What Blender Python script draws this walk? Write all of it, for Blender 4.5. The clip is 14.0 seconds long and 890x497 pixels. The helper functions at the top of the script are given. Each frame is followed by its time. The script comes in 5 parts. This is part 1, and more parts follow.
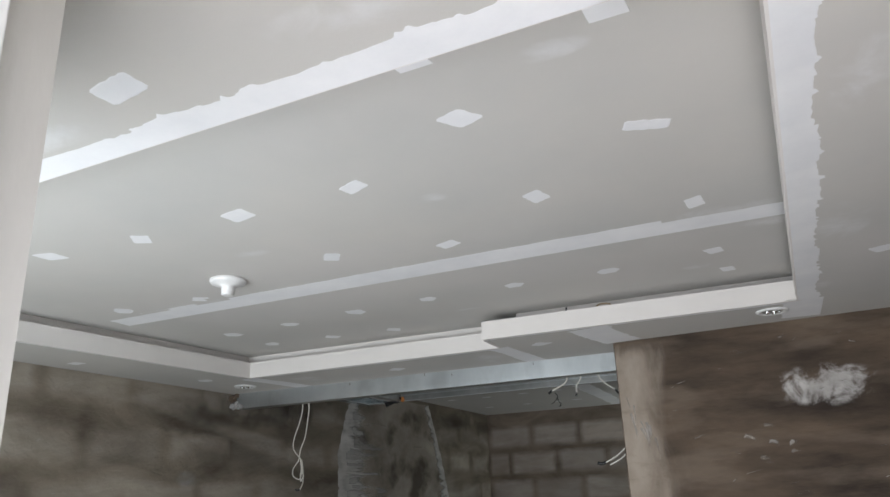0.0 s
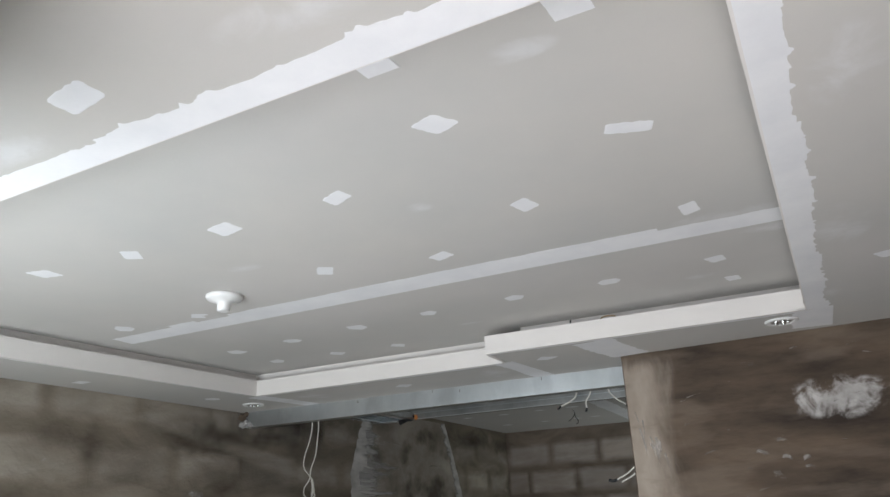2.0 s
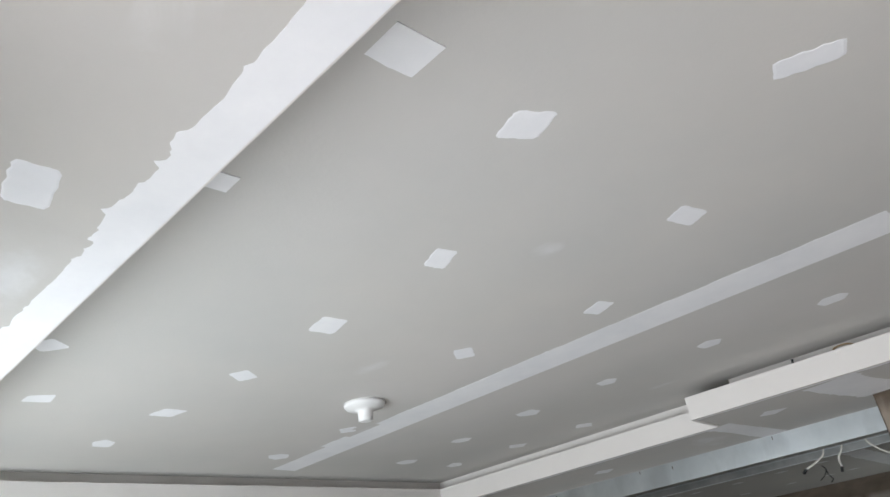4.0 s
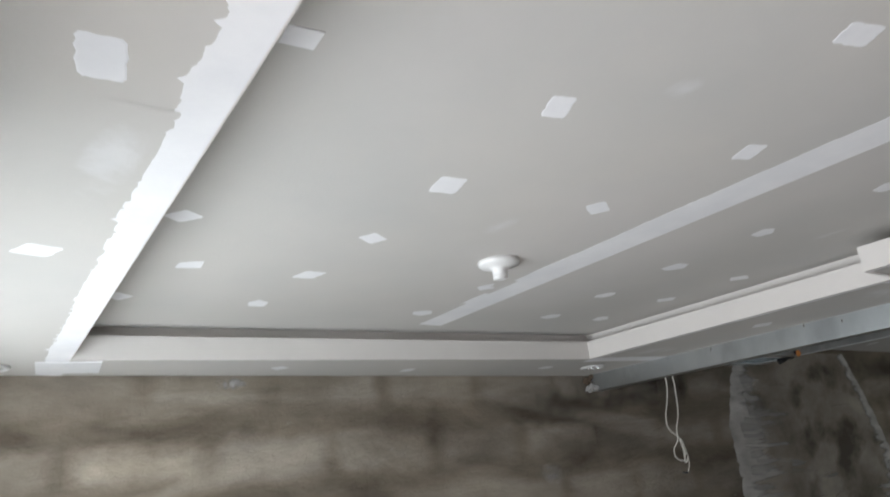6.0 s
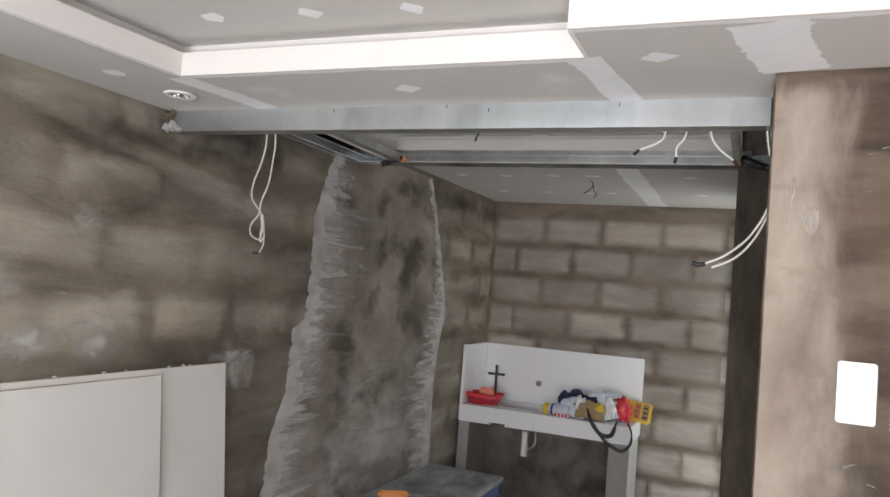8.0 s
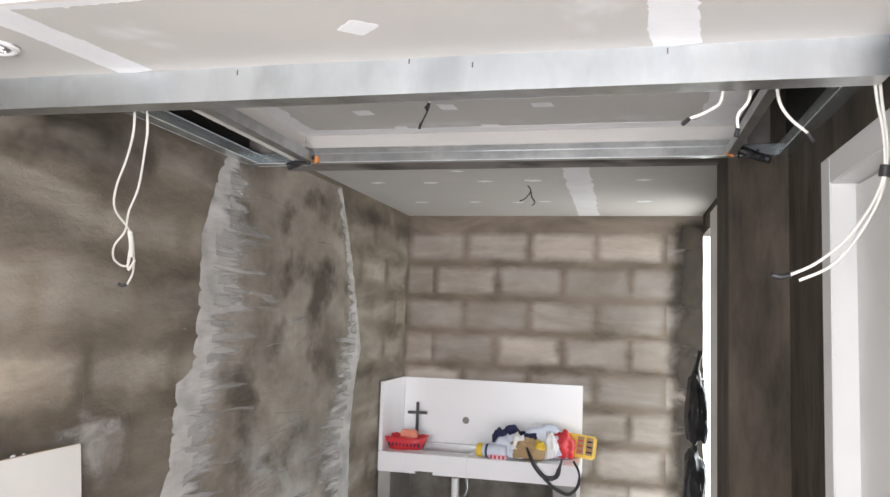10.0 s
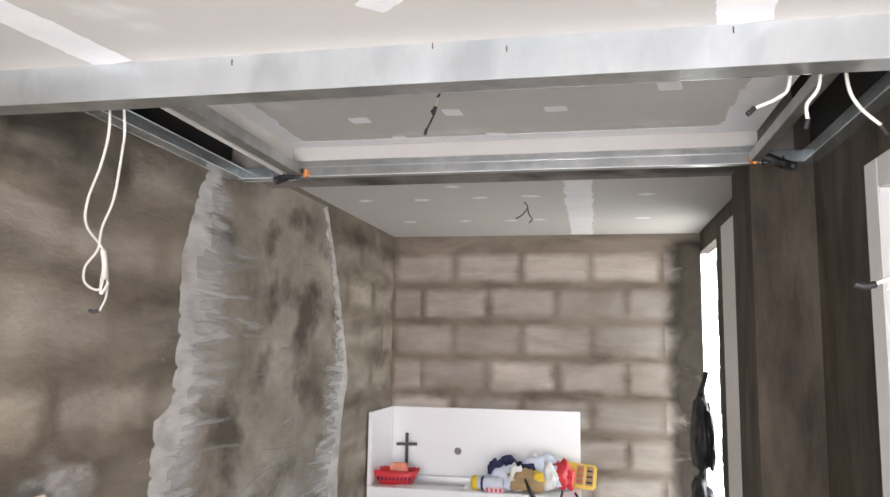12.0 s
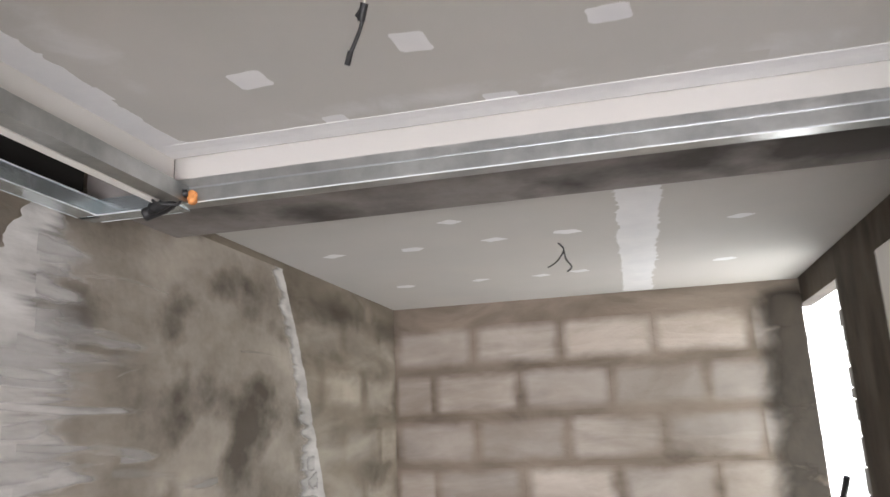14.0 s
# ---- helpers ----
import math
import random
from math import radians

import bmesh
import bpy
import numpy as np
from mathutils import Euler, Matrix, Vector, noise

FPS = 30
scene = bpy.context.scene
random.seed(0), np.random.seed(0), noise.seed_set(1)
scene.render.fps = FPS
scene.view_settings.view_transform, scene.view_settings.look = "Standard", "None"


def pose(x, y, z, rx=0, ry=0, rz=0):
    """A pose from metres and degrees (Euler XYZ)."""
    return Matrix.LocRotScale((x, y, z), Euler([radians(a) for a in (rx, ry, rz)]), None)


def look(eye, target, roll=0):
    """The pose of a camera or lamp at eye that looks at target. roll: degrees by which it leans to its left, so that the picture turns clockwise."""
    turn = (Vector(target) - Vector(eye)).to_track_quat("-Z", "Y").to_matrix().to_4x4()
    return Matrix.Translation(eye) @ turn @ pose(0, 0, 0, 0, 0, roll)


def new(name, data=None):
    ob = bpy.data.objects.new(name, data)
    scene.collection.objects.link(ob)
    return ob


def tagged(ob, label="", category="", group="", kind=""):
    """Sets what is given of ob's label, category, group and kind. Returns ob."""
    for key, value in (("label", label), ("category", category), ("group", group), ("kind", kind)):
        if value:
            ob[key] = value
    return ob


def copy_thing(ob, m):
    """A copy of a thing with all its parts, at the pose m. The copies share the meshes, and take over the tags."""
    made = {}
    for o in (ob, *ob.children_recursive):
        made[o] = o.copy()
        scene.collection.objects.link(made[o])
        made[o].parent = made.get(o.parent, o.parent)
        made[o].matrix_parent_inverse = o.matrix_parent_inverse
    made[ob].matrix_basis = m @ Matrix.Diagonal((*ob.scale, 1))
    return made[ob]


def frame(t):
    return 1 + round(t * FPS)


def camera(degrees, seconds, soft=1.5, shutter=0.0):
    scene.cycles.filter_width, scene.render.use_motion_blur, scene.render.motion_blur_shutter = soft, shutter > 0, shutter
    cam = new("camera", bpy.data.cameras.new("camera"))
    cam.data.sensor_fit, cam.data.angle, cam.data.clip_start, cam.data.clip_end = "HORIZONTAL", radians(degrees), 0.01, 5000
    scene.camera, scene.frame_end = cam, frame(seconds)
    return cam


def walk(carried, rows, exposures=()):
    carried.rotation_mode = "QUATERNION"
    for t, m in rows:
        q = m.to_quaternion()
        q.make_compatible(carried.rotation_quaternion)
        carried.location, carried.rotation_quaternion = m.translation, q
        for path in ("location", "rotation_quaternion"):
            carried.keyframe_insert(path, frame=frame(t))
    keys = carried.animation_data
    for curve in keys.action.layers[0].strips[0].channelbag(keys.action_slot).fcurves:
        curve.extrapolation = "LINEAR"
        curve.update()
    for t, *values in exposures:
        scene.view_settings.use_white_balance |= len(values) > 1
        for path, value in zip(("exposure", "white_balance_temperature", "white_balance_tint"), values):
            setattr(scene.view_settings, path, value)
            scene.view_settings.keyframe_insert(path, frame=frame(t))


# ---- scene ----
cam = camera(61.9, 14.0, shutter=0.3)
PATH = [
    (0, (2.176, 0.136, 1.672), (1.435, 1.881, 2.308), -2.4),
    (0.5, (2.206, 0.141, 1.677), (1.473, 1.882, 2.335), -3.4),
    (1, (2.225, 0.172, 1.664), (1.443, 1.877, 2.357), -3.4),
    (1.5, (2.223, 0.187, 1.664), (1.459, 1.907, 2.339), -3.5),
    (2, (2.231, 0.194, 1.662), (1.439, 1.897, 2.348), -2.6),
    (2.5, (2.235, 0.197, 1.659), (1.432, 1.893, 2.351), -2.2),
    (3, (2.219, 0.266, 1.665), (1.21, 1.836, 2.386), -3.4),
    (3.5, (2.153, 0.451, 1.715), (1.087, 1.882, 2.619), -6.6),
    (6, (2.135, 0.603, 1.769), (0.598, 1.728, 2.38), -5.6),
    (6.5, (2.082, 0.688, 1.724), (0.515, 1.899, 2.003), -3.6),
    (7, (1.993, 0.78, 1.67), (0.59, 2.201, 1.769), -1.1),
    (7.5, (1.82, 0.904, 1.656), (0.824, 2.635, 1.77), 1.1),
    (8, (1.68, 1.058, 1.657), (0.916, 2.903, 1.767), 4.6),
    (8.5, (1.558, 1.288, 1.667), (0.85, 3.153, 1.818), 4.2),
    (9, (1.439, 1.443, 1.672), (0.872, 3.352, 1.848), 4.3),
    (11.5, (1.181, 1.67, 1.681), (0.776, 3.62, 1.867), 0.8),
    (12, (1.149, 1.751, 1.67), (0.763, 3.696, 1.927), 0.9),
    (12.5, (1.137, 1.982, 1.678), (0.734, 3.916, 1.991), 1.1),
    (13, (1.102, 2.229, 1.705), (0.709, 4.157, 2.065), -0.4),
    (13.5, (1.048, 2.497, 1.747), (0.701, 4.419, 2.175), -0.6),
    (14, (1.044, 2.746, 1.753), (0.587, 4.634, 2.229), -2.3),
]
EXPOSURES = [(0, -0.46, 6550, 11), (2, -0.38, 6550, 11), (3.5, -0.45, 6550, 11), (6, -0.5, 6600, 12), (6.5, -0.18, 6850, 16), (7, 0.4, 6950, 17), (7.5, 0.44, 6950, 17), (8, 0.46, 6900, 17), (9, 0.98, 6850, 17),
             (11.5, 1.46, 6900, 19), (12.5, 1.48, 6950, 19), (13.5, 1.76, 6950, 19), (14, 1.64, 6900, 19)]
walk(cam, [(t, look(eye, target, roll)) for t, eye, target, roll in PATH], EXPOSURES)

# ---- light: daylight from the front door, the front window and the back opening ----
world = bpy.data.worlds.new("sky")
scene.world = world
world.use_nodes = True
wn = world.node_tree.nodes
sky = wn.new("ShaderNodeTexSky")
sky.sky_type, sky.sun_disc = "NISHITA", False
sky.sun_elevation, sky.sun_rotation = radians(55), radians(150)
wn["Background"].inputs[1].default_value = 0.12
world.node_tree.links.new(sky.outputs[0], wn["Background"].inputs[0])
sun = new("sun", bpy.data.lights.new("sun", "SUN"))
sun.data.energy, sun.data.angle, sun.data.color = 2.5, radians(0.6), (1.0, 0.95, 0.88)
sun.matrix_world = look((2, -4, 8), (2.0, 0, 0.0))


def opening_light(name, eye, target, w, h, watts, color):
    lamp = new(name, bpy.data.lights.new(name, "AREA"))
    lamp.data.shape, lamp.data.size, lamp.data.size_y = "RECTANGLE", w, h
    lamp.data.energy, lamp.data.color = watts, color
    lamp.matrix_world = look(eye, target)
    return lamp


opening_light("door_daylight", (2.15, 0.06, 1.0), (1.7, 3.0, 1.35), 0.85, 1.8, 32, (0.935, 0.95, 1.0))
opening_light("window_daylight", (0.75, 0.26, 1.45), (0.8, 1.8, 1.88), 1.0, 1.0, 33, (0.86, 0.945, 1.0))
opening_light("back_daylight", (1.93, 5.78, 1.15), (0.3, 5.4, 1.4), 0.6, 1.9, 6.6, (0.88, 1.0, 0.99))

# ---- materials ----


RECIPES = {}


def colours(nd, ln, c1, c2, scale, stretch, c3, spot, spotscale, detail):
    """Two-tone cloud with stains, laid out by place, so that it runs on from mesh to mesh."""
    geo = nd.new("ShaderNodeNewGeometry")
    mp = nd.new("ShaderNodeMapping")
    mp.inputs["Scale"].default_value = stretch
    ln.new(geo.outputs["Position"], mp.inputs["Vector"])
    n1 = nd.new("ShaderNodeTexNoise")
    n1.inputs["Scale"].default_value, n1.inputs["Detail"].default_value, n1.inputs["Roughness"].default_value = scale, detail, 0.62
    ln.new(mp.outputs[0], n1.inputs["Vector"])
    ramp = nd.new("ShaderNodeMapRange")
    ramp.inputs[1].default_value, ramp.inputs[2].default_value = 0.32, 0.68
    ln.new(n1.outputs["Fac"], ramp.inputs[0])
    mix = nd.new("ShaderNodeMix")
    mix.data_type = "RGBA"
    mix.inputs[6].default_value, mix.inputs[7].default_value = (*c1, 1), (*c2, 1)
    ln.new(ramp.outputs[0], mix.inputs[0])
    out = mix.outputs[2]
    if c3:
        n3 = nd.new("ShaderNodeTexNoise")
        n3.inputs["Scale"].default_value, n3.inputs["Detail"].default_value = spotscale, 5.0
        ln.new(mp.outputs[0], n3.inputs["Vector"])
        r3 = nd.new("ShaderNodeMapRange")
        r3.inputs[1].default_value, r3.inputs[2].default_value, r3.inputs[4].default_value = 0.52, 0.66, spot
        ln.new(n3.outputs["Fac"], r3.inputs[0])
        m3 = nd.new("ShaderNodeMix")
        m3.data_type = "RGBA"
        m3.inputs[7].default_value = (*c3, 1)
        ln.new(r3.outputs[0], m3.inputs[0])
        ln.new(out, m3.inputs[6])
        out = m3.outputs[2]
    return out, mp


def material(name, c1, c2, scale=4.0, rough=0.85, metal=0.0, bump=0.15, fine=60.0, stretch=(1, 1, 1), c3=None, spot=0.6, spotscale=2.0, detail=6.0):
    m = bpy.data.materials.new(name)
    m.use_nodes = True
    nd, ln = m.node_tree.nodes, m.node_tree.links
    bs = nd["Principled BSDF"]
    RECIPES[name] = (c1, c2, scale, stretch, c3, spot, spotscale, detail)
    out, mp = colours(nd, ln, *RECIPES[name])
    ln.new(out, bs.inputs["Base Color"])
    bs.inputs["Roughness"].default_value, bs.inputs["Metallic"].default_value = rough, metal
    n2 = nd.new("ShaderNodeTexNoise")
    n2.inputs["Scale"].default_value, n2.inputs["Detail"].default_value = fine, 4.0
    ln.new(mp.outputs[0], n2.inputs["Vector"])
    bp = nd.new("ShaderNodeBump")
    bp.inputs["Strength"].default_value, bp.inputs["Distance"].default_value = bump, 0.004
    ln.new(n2.outputs["Fac"], bp.inputs["Height"])
    ln.new(bp.outputs[0], bs.inputs["Normal"])
    return m


def wall_material(name, joint, joint2, face, face2, reach=0.05, streak=(1.0, 1.0, 3.2), fadeout=0.5, sweep=0.0, pieces=True, bed=0.9, bare=0.45):
    """Block wall: smeared mortar in long trowel streaks; on a block its paler face shows through with soft uneven edges."""
    m = bpy.data.materials.new(name)
    m.use_nodes = True
    nd, ln = m.node_tree.nodes, m.node_tree.links
    bs = nd["Principled BSDF"]
    geo = nd.new("ShaderNodeNewGeometry")

    def noisy(scale, detail, stretch, lo, hi, rough=0.6, turn=0.0):
        mp = nd.new("ShaderNodeMapping")
        mp.inputs["Rotation"].default_value = (turn, 0, 0)
        mp.inputs["Scale"].default_value = stretch
        ln.new(geo.outputs["Position"], mp.inputs["Vector"])
        n = nd.new("ShaderNodeTexNoise")
        n.inputs["Scale"].default_value, n.inputs["Detail"].default_value, n.inputs["Roughness"].default_value = scale, detail, rough
        n.inputs["Distortion"].default_value = 0.6
        ln.new(mp.outputs[0], n.inputs["Vector"])
        r = nd.new("ShaderNodeMapRange")
        r.inputs[1].default_value, r.inputs[2].default_value = lo, hi
        ln.new(n.outputs["Fac"], r.inputs[0])
        return r.outputs[0]

    def blend(fac, a, c):
        x = nd.new("ShaderNodeMix")
        x.data_type = "RGBA"
        ln.new(fac, x.inputs[0])
        for k, v in ((6, a), (7, c)):
            if isinstance(v, tuple):
                x.inputs[k].default_value = (*v, 1)
            else:
                ln.new(v, x.inputs[k])
        return x.outputs[2]

    def calc(op, a, c):
        x = nd.new("ShaderNodeMath")
        x.operation = op
        for k, v in ((0, a), (1, c)):
            if isinstance(v, float):
                x.inputs[k].default_value = v
            else:
                ln.new(v, x.inputs[k])
        return x.outputs[0]

    def scaled(v, lo, hi):
        r = nd.new("ShaderNodeMapRange")
        r.inputs[3].default_value, r.inputs[4].default_value = lo, hi
        ln.new(v, r.inputs[0])
        return r.outputs[0]

    streaks = noisy(3.0, 5.0, streak, 0.3, 0.7, 0.58)
    col = blend(streaks, joint, joint2)
    fade = noisy(2.2, 3.0, (0.7, 0.7, 1.8), 0.4, 0.64, 0.5)
    mid = tuple((p * 0.5 + q * 0.5) for p, q in zip(face, joint2))
    col = blend(calc("MULTIPLY", fade, fadeout), col, mid)
    if pieces:
        fc = blend(noisy(2.6, 5.0, (1, 1, 1.4), 0.3, 0.7, 0.55), face, face2)
        oi = nd.new("ShaderNodeObjectInfo")
        other = calc("FRACT", calc("MULTIPLY", oi.outputs["Random"], 37.7), 0.0)
        hv = nd.new("ShaderNodeHueSaturation")
        ln.new(scaled(oi.outputs["Random"], 0.72, 1.14), hv.inputs["Value"])
        ln.new(scaled(other, 0.72, 1.1), hv.inputs["Saturation"])
        ln.new(fc, hv.inputs["Color"])
        # long pale and dark trowel strokes dragged over the face
        fc = blend(calc("MULTIPLY", noisy(3.0, 3.0, (0.7, 0.7, 5.0), 0.54, 0.68, 0.5), 0.3), hv.outputs[0], tuple(v * 1.12 for v in face2))
        fc = blend(calc("MULTIPLY", noisy(2.9, 4.0, (0.9, 0.9, 2.6), 0.52, 0.72, 0.55), 0.5), fc, mid)
        tc = nd.new("ShaderNodeTexCoord")
        sep = nd.new("ShaderNodeSeparateXYZ")
        ln.new(tc.outputs["Generated"], sep.inputs[0])
        dx = calc("MULTIPLY", calc("SUBTRACT", 0.5, calc("ABSOLUTE", calc("SUBTRACT", sep.outputs["X"], 0.5), 0.0)), 0.363)
        dz = calc("MULTIPLY", calc("SUBTRACT", 0.5, calc("ABSOLUTE", calc("SUBTRACT", sep.outputs["Z"], 0.5), 0.0)), 0.178)

        def soft_edge(dist, wobble, amount):
            r = nd.new("ShaderNodeMapRange")
            r.interpolation_type = "SMOOTHSTEP"
            r.inputs[1].default_value, r.inputs[2].default_value = -reach * 0.35, reach * 0.75
            ln.new(calc("SUBTRACT", dist, calc("MULTIPLY", wobble, reach * amount)), r.inputs[0])
            return r.outputs[0]
        wide = calc("ADD", calc("MULTIPLY", noisy(3.0, 2.0, (1, 1, 1.0), 0.3, 0.7, 0.45), 0.65), calc("MULTIPLY", noisy(15.0, 4.0, (0.6, 0.6, 1.4), 0.3, 0.72, 0.55), 0.5))
        rows = soft_edge(dz, wide, bed)
        heads = calc("ADD", 0.12, calc("MULTIPLY", soft_edge(dx, noisy(7.0, 3.0, (1, 1, 0.8), 0.3, 0.75, 0.5), 0.7), 0.88))
        worn = calc("MULTIPLY", calc("SUBTRACT", 1.0, calc("MULTIPLY", noisy(2.4, 6.0, (0.8, 0.8, 3.0), 0.46, 0.72), 0.55)), scaled(other, bare, 1.0))
        col = blend(calc("MULTIPLY", calc("MULTIPLY", rows, heads), worn), col, fc)
    if sweep:
        sw = noisy(1.5, 5.0, (1, 0.7, 1.9), 0.36, 0.58, 0.56, 0.3)
        col = blend(calc("MULTIPLY", calc("SUBTRACT", 1.0, sw), sweep), col, tuple(v * 0.75 for v in joint))
        col = blend(calc("MULTIPLY", noisy(1.9, 4.0, (1, 0.7, 2.6), 0.52, 0.7, 0.5, -0.2), 0.45), col, face2)
        col = blend(calc("MULTIPLY", noisy(16.0, 3.0, (1, 0.5, 1.6), 0.7, 0.76), 0.45), col, (0.42, 0.4, 0.36))
    ln.new(col, bs.inputs["Base Color"])
    bs.inputs["Roughness"].default_value = 0.93
    bp = nd.new("ShaderNodeBump")
    bp.inputs["Strength"].default_value, bp.inputs["Distance"].default_value = 0.55, 0.004
    ln.new(calc("ADD", noisy(34.0, 6.0, (1, 1, 1.5), 0.25, 0.75, 0.7), noisy(7.0, 5.0, (0.8, 0.8, 2.0), 0.3, 0.7, 0.6, 0.2)), bp.inputs["Height"])
    ln.new(bp.outputs[0], bs.inputs["Normal"])
    return m


def feathered(m, width=0.3, rag=0.55, scale=8.0, stretch=(1.0, 0.8, 5.0), mode="all", most=1.0, under=None, reach=0.94):
    """Lets a thin skim run out into the coat under it: all round, or in brush strokes towards the far side (u = 1) with the near edge left clean."""
    nd, ln = m.node_tree.nodes, m.node_tree.links
    bs = nd["Principled BSDF"]
    uv = nd.new("ShaderNodeUVMap")
    uv.uv_map = "skim"
    sep = nd.new("ShaderNodeSeparateXYZ")
    ln.new(uv.outputs[0], sep.inputs[0])

    def calc(op, a, c):
        x = nd.new("ShaderNodeMath")
        x.operation = op
        for k, v in ((0, a), (1, c)):
            if isinstance(v, float):
                x.inputs[k].default_value = v
            else:
                ln.new(v, x.inputs[k])
        return x.outputs[0]

    def smooth(v, lo, hi):
        r = nd.new("ShaderNodeMapRange")
        r.interpolation_type = "SMOOTHSTEP"
        r.inputs[1].default_value, r.inputs[2].default_value = lo, hi
        ln.new(v, r.inputs[0])
        return r.outputs[0]

    def streaky(sc, st, detail):
        geo = nd.new("ShaderNodeNewGeometry")
        mp = nd.new("ShaderNodeMapping")
        mp.inputs["Scale"].default_value = st
        ln.new(geo.outputs["Position"], mp.inputs["Vector"])
        n = nd.new("ShaderNodeTexNoise")
        n.inputs["Scale"].default_value, n.inputs["Detail"].default_value, n.inputs["Roughness"].default_value = sc, detail, 0.62
        n.inputs["Distortion"].default_value = 0.5
        ln.new(mp.outputs[0], n.inputs["Vector"])
        return calc("SUBTRACT", n.outputs["Fac"], 0.5)

    u, v = sep.outputs["X"], sep.outputs["Y"]
    wob = calc("MULTIPLY", streaky(scale, stretch, 7.0), rag)
    cu, cv = calc("SUBTRACT", u, 0.5), calc("SUBTRACT", v, 0.5)
    ends = calc("SUBTRACT", 0.5, calc("ABSOLUTE", cv, 0.0))
    if mode == "all":
        d = calc("SUBTRACT", 0.48, calc("SQRT", calc("ADD", calc("MULTIPLY", cu, cu), calc("MULTIPLY", cv, cv)), 0.0))
        a = calc("MULTIPLY", smooth(calc("ADD", d, wob), 0.0, width), smooth(d, 0.0, 0.14))
    else:
        d = calc("ADD", calc("SUBTRACT", reach, u), calc("MULTIPLY", streaky(2.6, (0.3, 0.3, 3.0), 2.0), 2.2 if reach < 0.9 else 0.0))
        a = calc("MULTIPLY", smooth(calc("ADD", d, wob), 0.0, width), smooth(calc("SUBTRACT", 1.0, u), 0.0, 0.12))
        a = calc("MULTIPLY", a, smooth(calc("ADD", ends, calc("MULTIPLY", wob, 0.05)), 0.0, 0.03))
        if mode == "both":
            a = calc("MULTIPLY", a, smooth(calc("ADD", calc("SUBTRACT", u, 0.14), wob), 0.0, width))
            a = calc("MULTIPLY", a, smooth(u, 0.0, 0.12))
        a = calc("MULTIPLY", a, calc("ADD", smooth(streaky(5.0, (1, 1, 1.6), 5.0), -0.3, -0.02), 0.0))
    a = calc("MULTIPLY", a, most)
    if under:
        coat = nd.new("ShaderNodeMix")
        coat.data_type = "RGBA"
        ln.new(a, coat.inputs[0])
        ln.new(colours(nd, ln, *RECIPES[under.name])[0], coat.inputs[6])
        ln.new(bs.inputs["Base Color"].links[0].from_socket, coat.inputs[7])
        ln.new(coat.outputs[2], bs.inputs["Base Color"])
    else:
        ln.new(a, bs.inputs["Alpha"])
    return m


M_BOARD = material("plasterboard_paper", (0.525, 0.519, 0.498), (0.585, 0.562, 0.528), 1.6, 0.9, 0, 0.08, 150, c3=(0.625, 0.595, 0.58), spot=0.4, spotscale=1.3)
M_FASCIA = material("fascia_board", (0.74, 0.71, 0.68), (0.79, 0.76, 0.73), 3.0, 0.85, 0, 0.05, 120)
M_PUTTY = material("joint_compound", (0.78, 0.785, 0.8), (0.86, 0.86, 0.865), 9.0, 0.8, 0, 0.16, 45)
M_WHITEBOARD = material("white_plasterboard", (0.8, 0.78, 0.74), (0.85, 0.83, 0.79), 1.5, 0.85, 0, 0.05, 90, c3=(0.69, 0.67, 0.63), spot=0.35)
M_GALV = material("galvanised_steel", (0.52, 0.56, 0.575), (0.7, 0.735, 0.75), 3.0, 0.3, 0.88, 0.08, 40, stretch=(1.6, 1, 0.8), c3=(0.36, 0.385, 0.4), spot=0.5, spotscale=4.0)
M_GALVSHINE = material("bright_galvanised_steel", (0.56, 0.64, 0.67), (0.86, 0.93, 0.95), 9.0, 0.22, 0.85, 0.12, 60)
# pale zinc for painted highlight lines along the channel edges
M_EDGEGLINT = material("zinc_edge_highlight", (0.7, 0.75, 0.77), (0.85, 0.88, 0.89), 30.0, 0.3, 0.3, 0.1, 60)
# darker steel: dusty channels, and shade put into the colour of others
M_GALVDULL = material("dusty_shaded_galvanised_steel", (0.36, 0.375, 0.37), (0.56, 0.575, 0.565), 12.0, 0.32, 0.88, 0.2, 80)
JN, JN2, JW, JW2 = (0.092, 0.068, 0.049), (0.285, 0.232, 0.184), (0.074, 0.056, 0.039), (0.285, 0.241, 0.186)
CLOUD = (0.8, 0.8, 1.7)
BN, BN2, BW, BW2 = (0.4, 0.344, 0.292), (0.6, 0.544, 0.488), (0.365, 0.314, 0.25), (0.58, 0.52, 0.437)
M_MORTAR = wall_material("mortar", JN, JN2, BN, BN2, 0.04, CLOUD, 0.5, pieces=False)
M_BLOCK = wall_material("concrete_block", JN, JN2, BN, BN2, 0.046, CLOUD, 0.5, bed=0.5, bare=0.5)
LONG = (0.9, 0.8, 1.5)
M_MORTARB = wall_material("brown_mortar", JW, JW2, BW, BW2, 0.06, LONG, 0.8, sweep=0.4, pieces=False)
M_BLOCKW = wall_material("smeared_concrete_block", JW, JW2, BW, BW2, 0.06, LONG, 0.8, sweep=0.4, bed=0.75, bare=0.35)
M_PLASTER = material("dark_cement_plaster", (0.085, 0.075, 0.062), (0.235, 0.215, 0.185), 4.5, 0.9, 0, 0.6, 30, c3=(0.045, 0.038, 0.03), spot=0.8, spotscale=3.0)
M_WASH = material("grey_cement_wash", (0.4, 0.392, 0.375), (0.62, 0.615, 0.6), 5.0, 0.9, 0, 0.7, 30, stretch=(1, 0.6, 2.0), c3=(0.08, 0.07, 0.058), spot=0.6, spotscale=3)
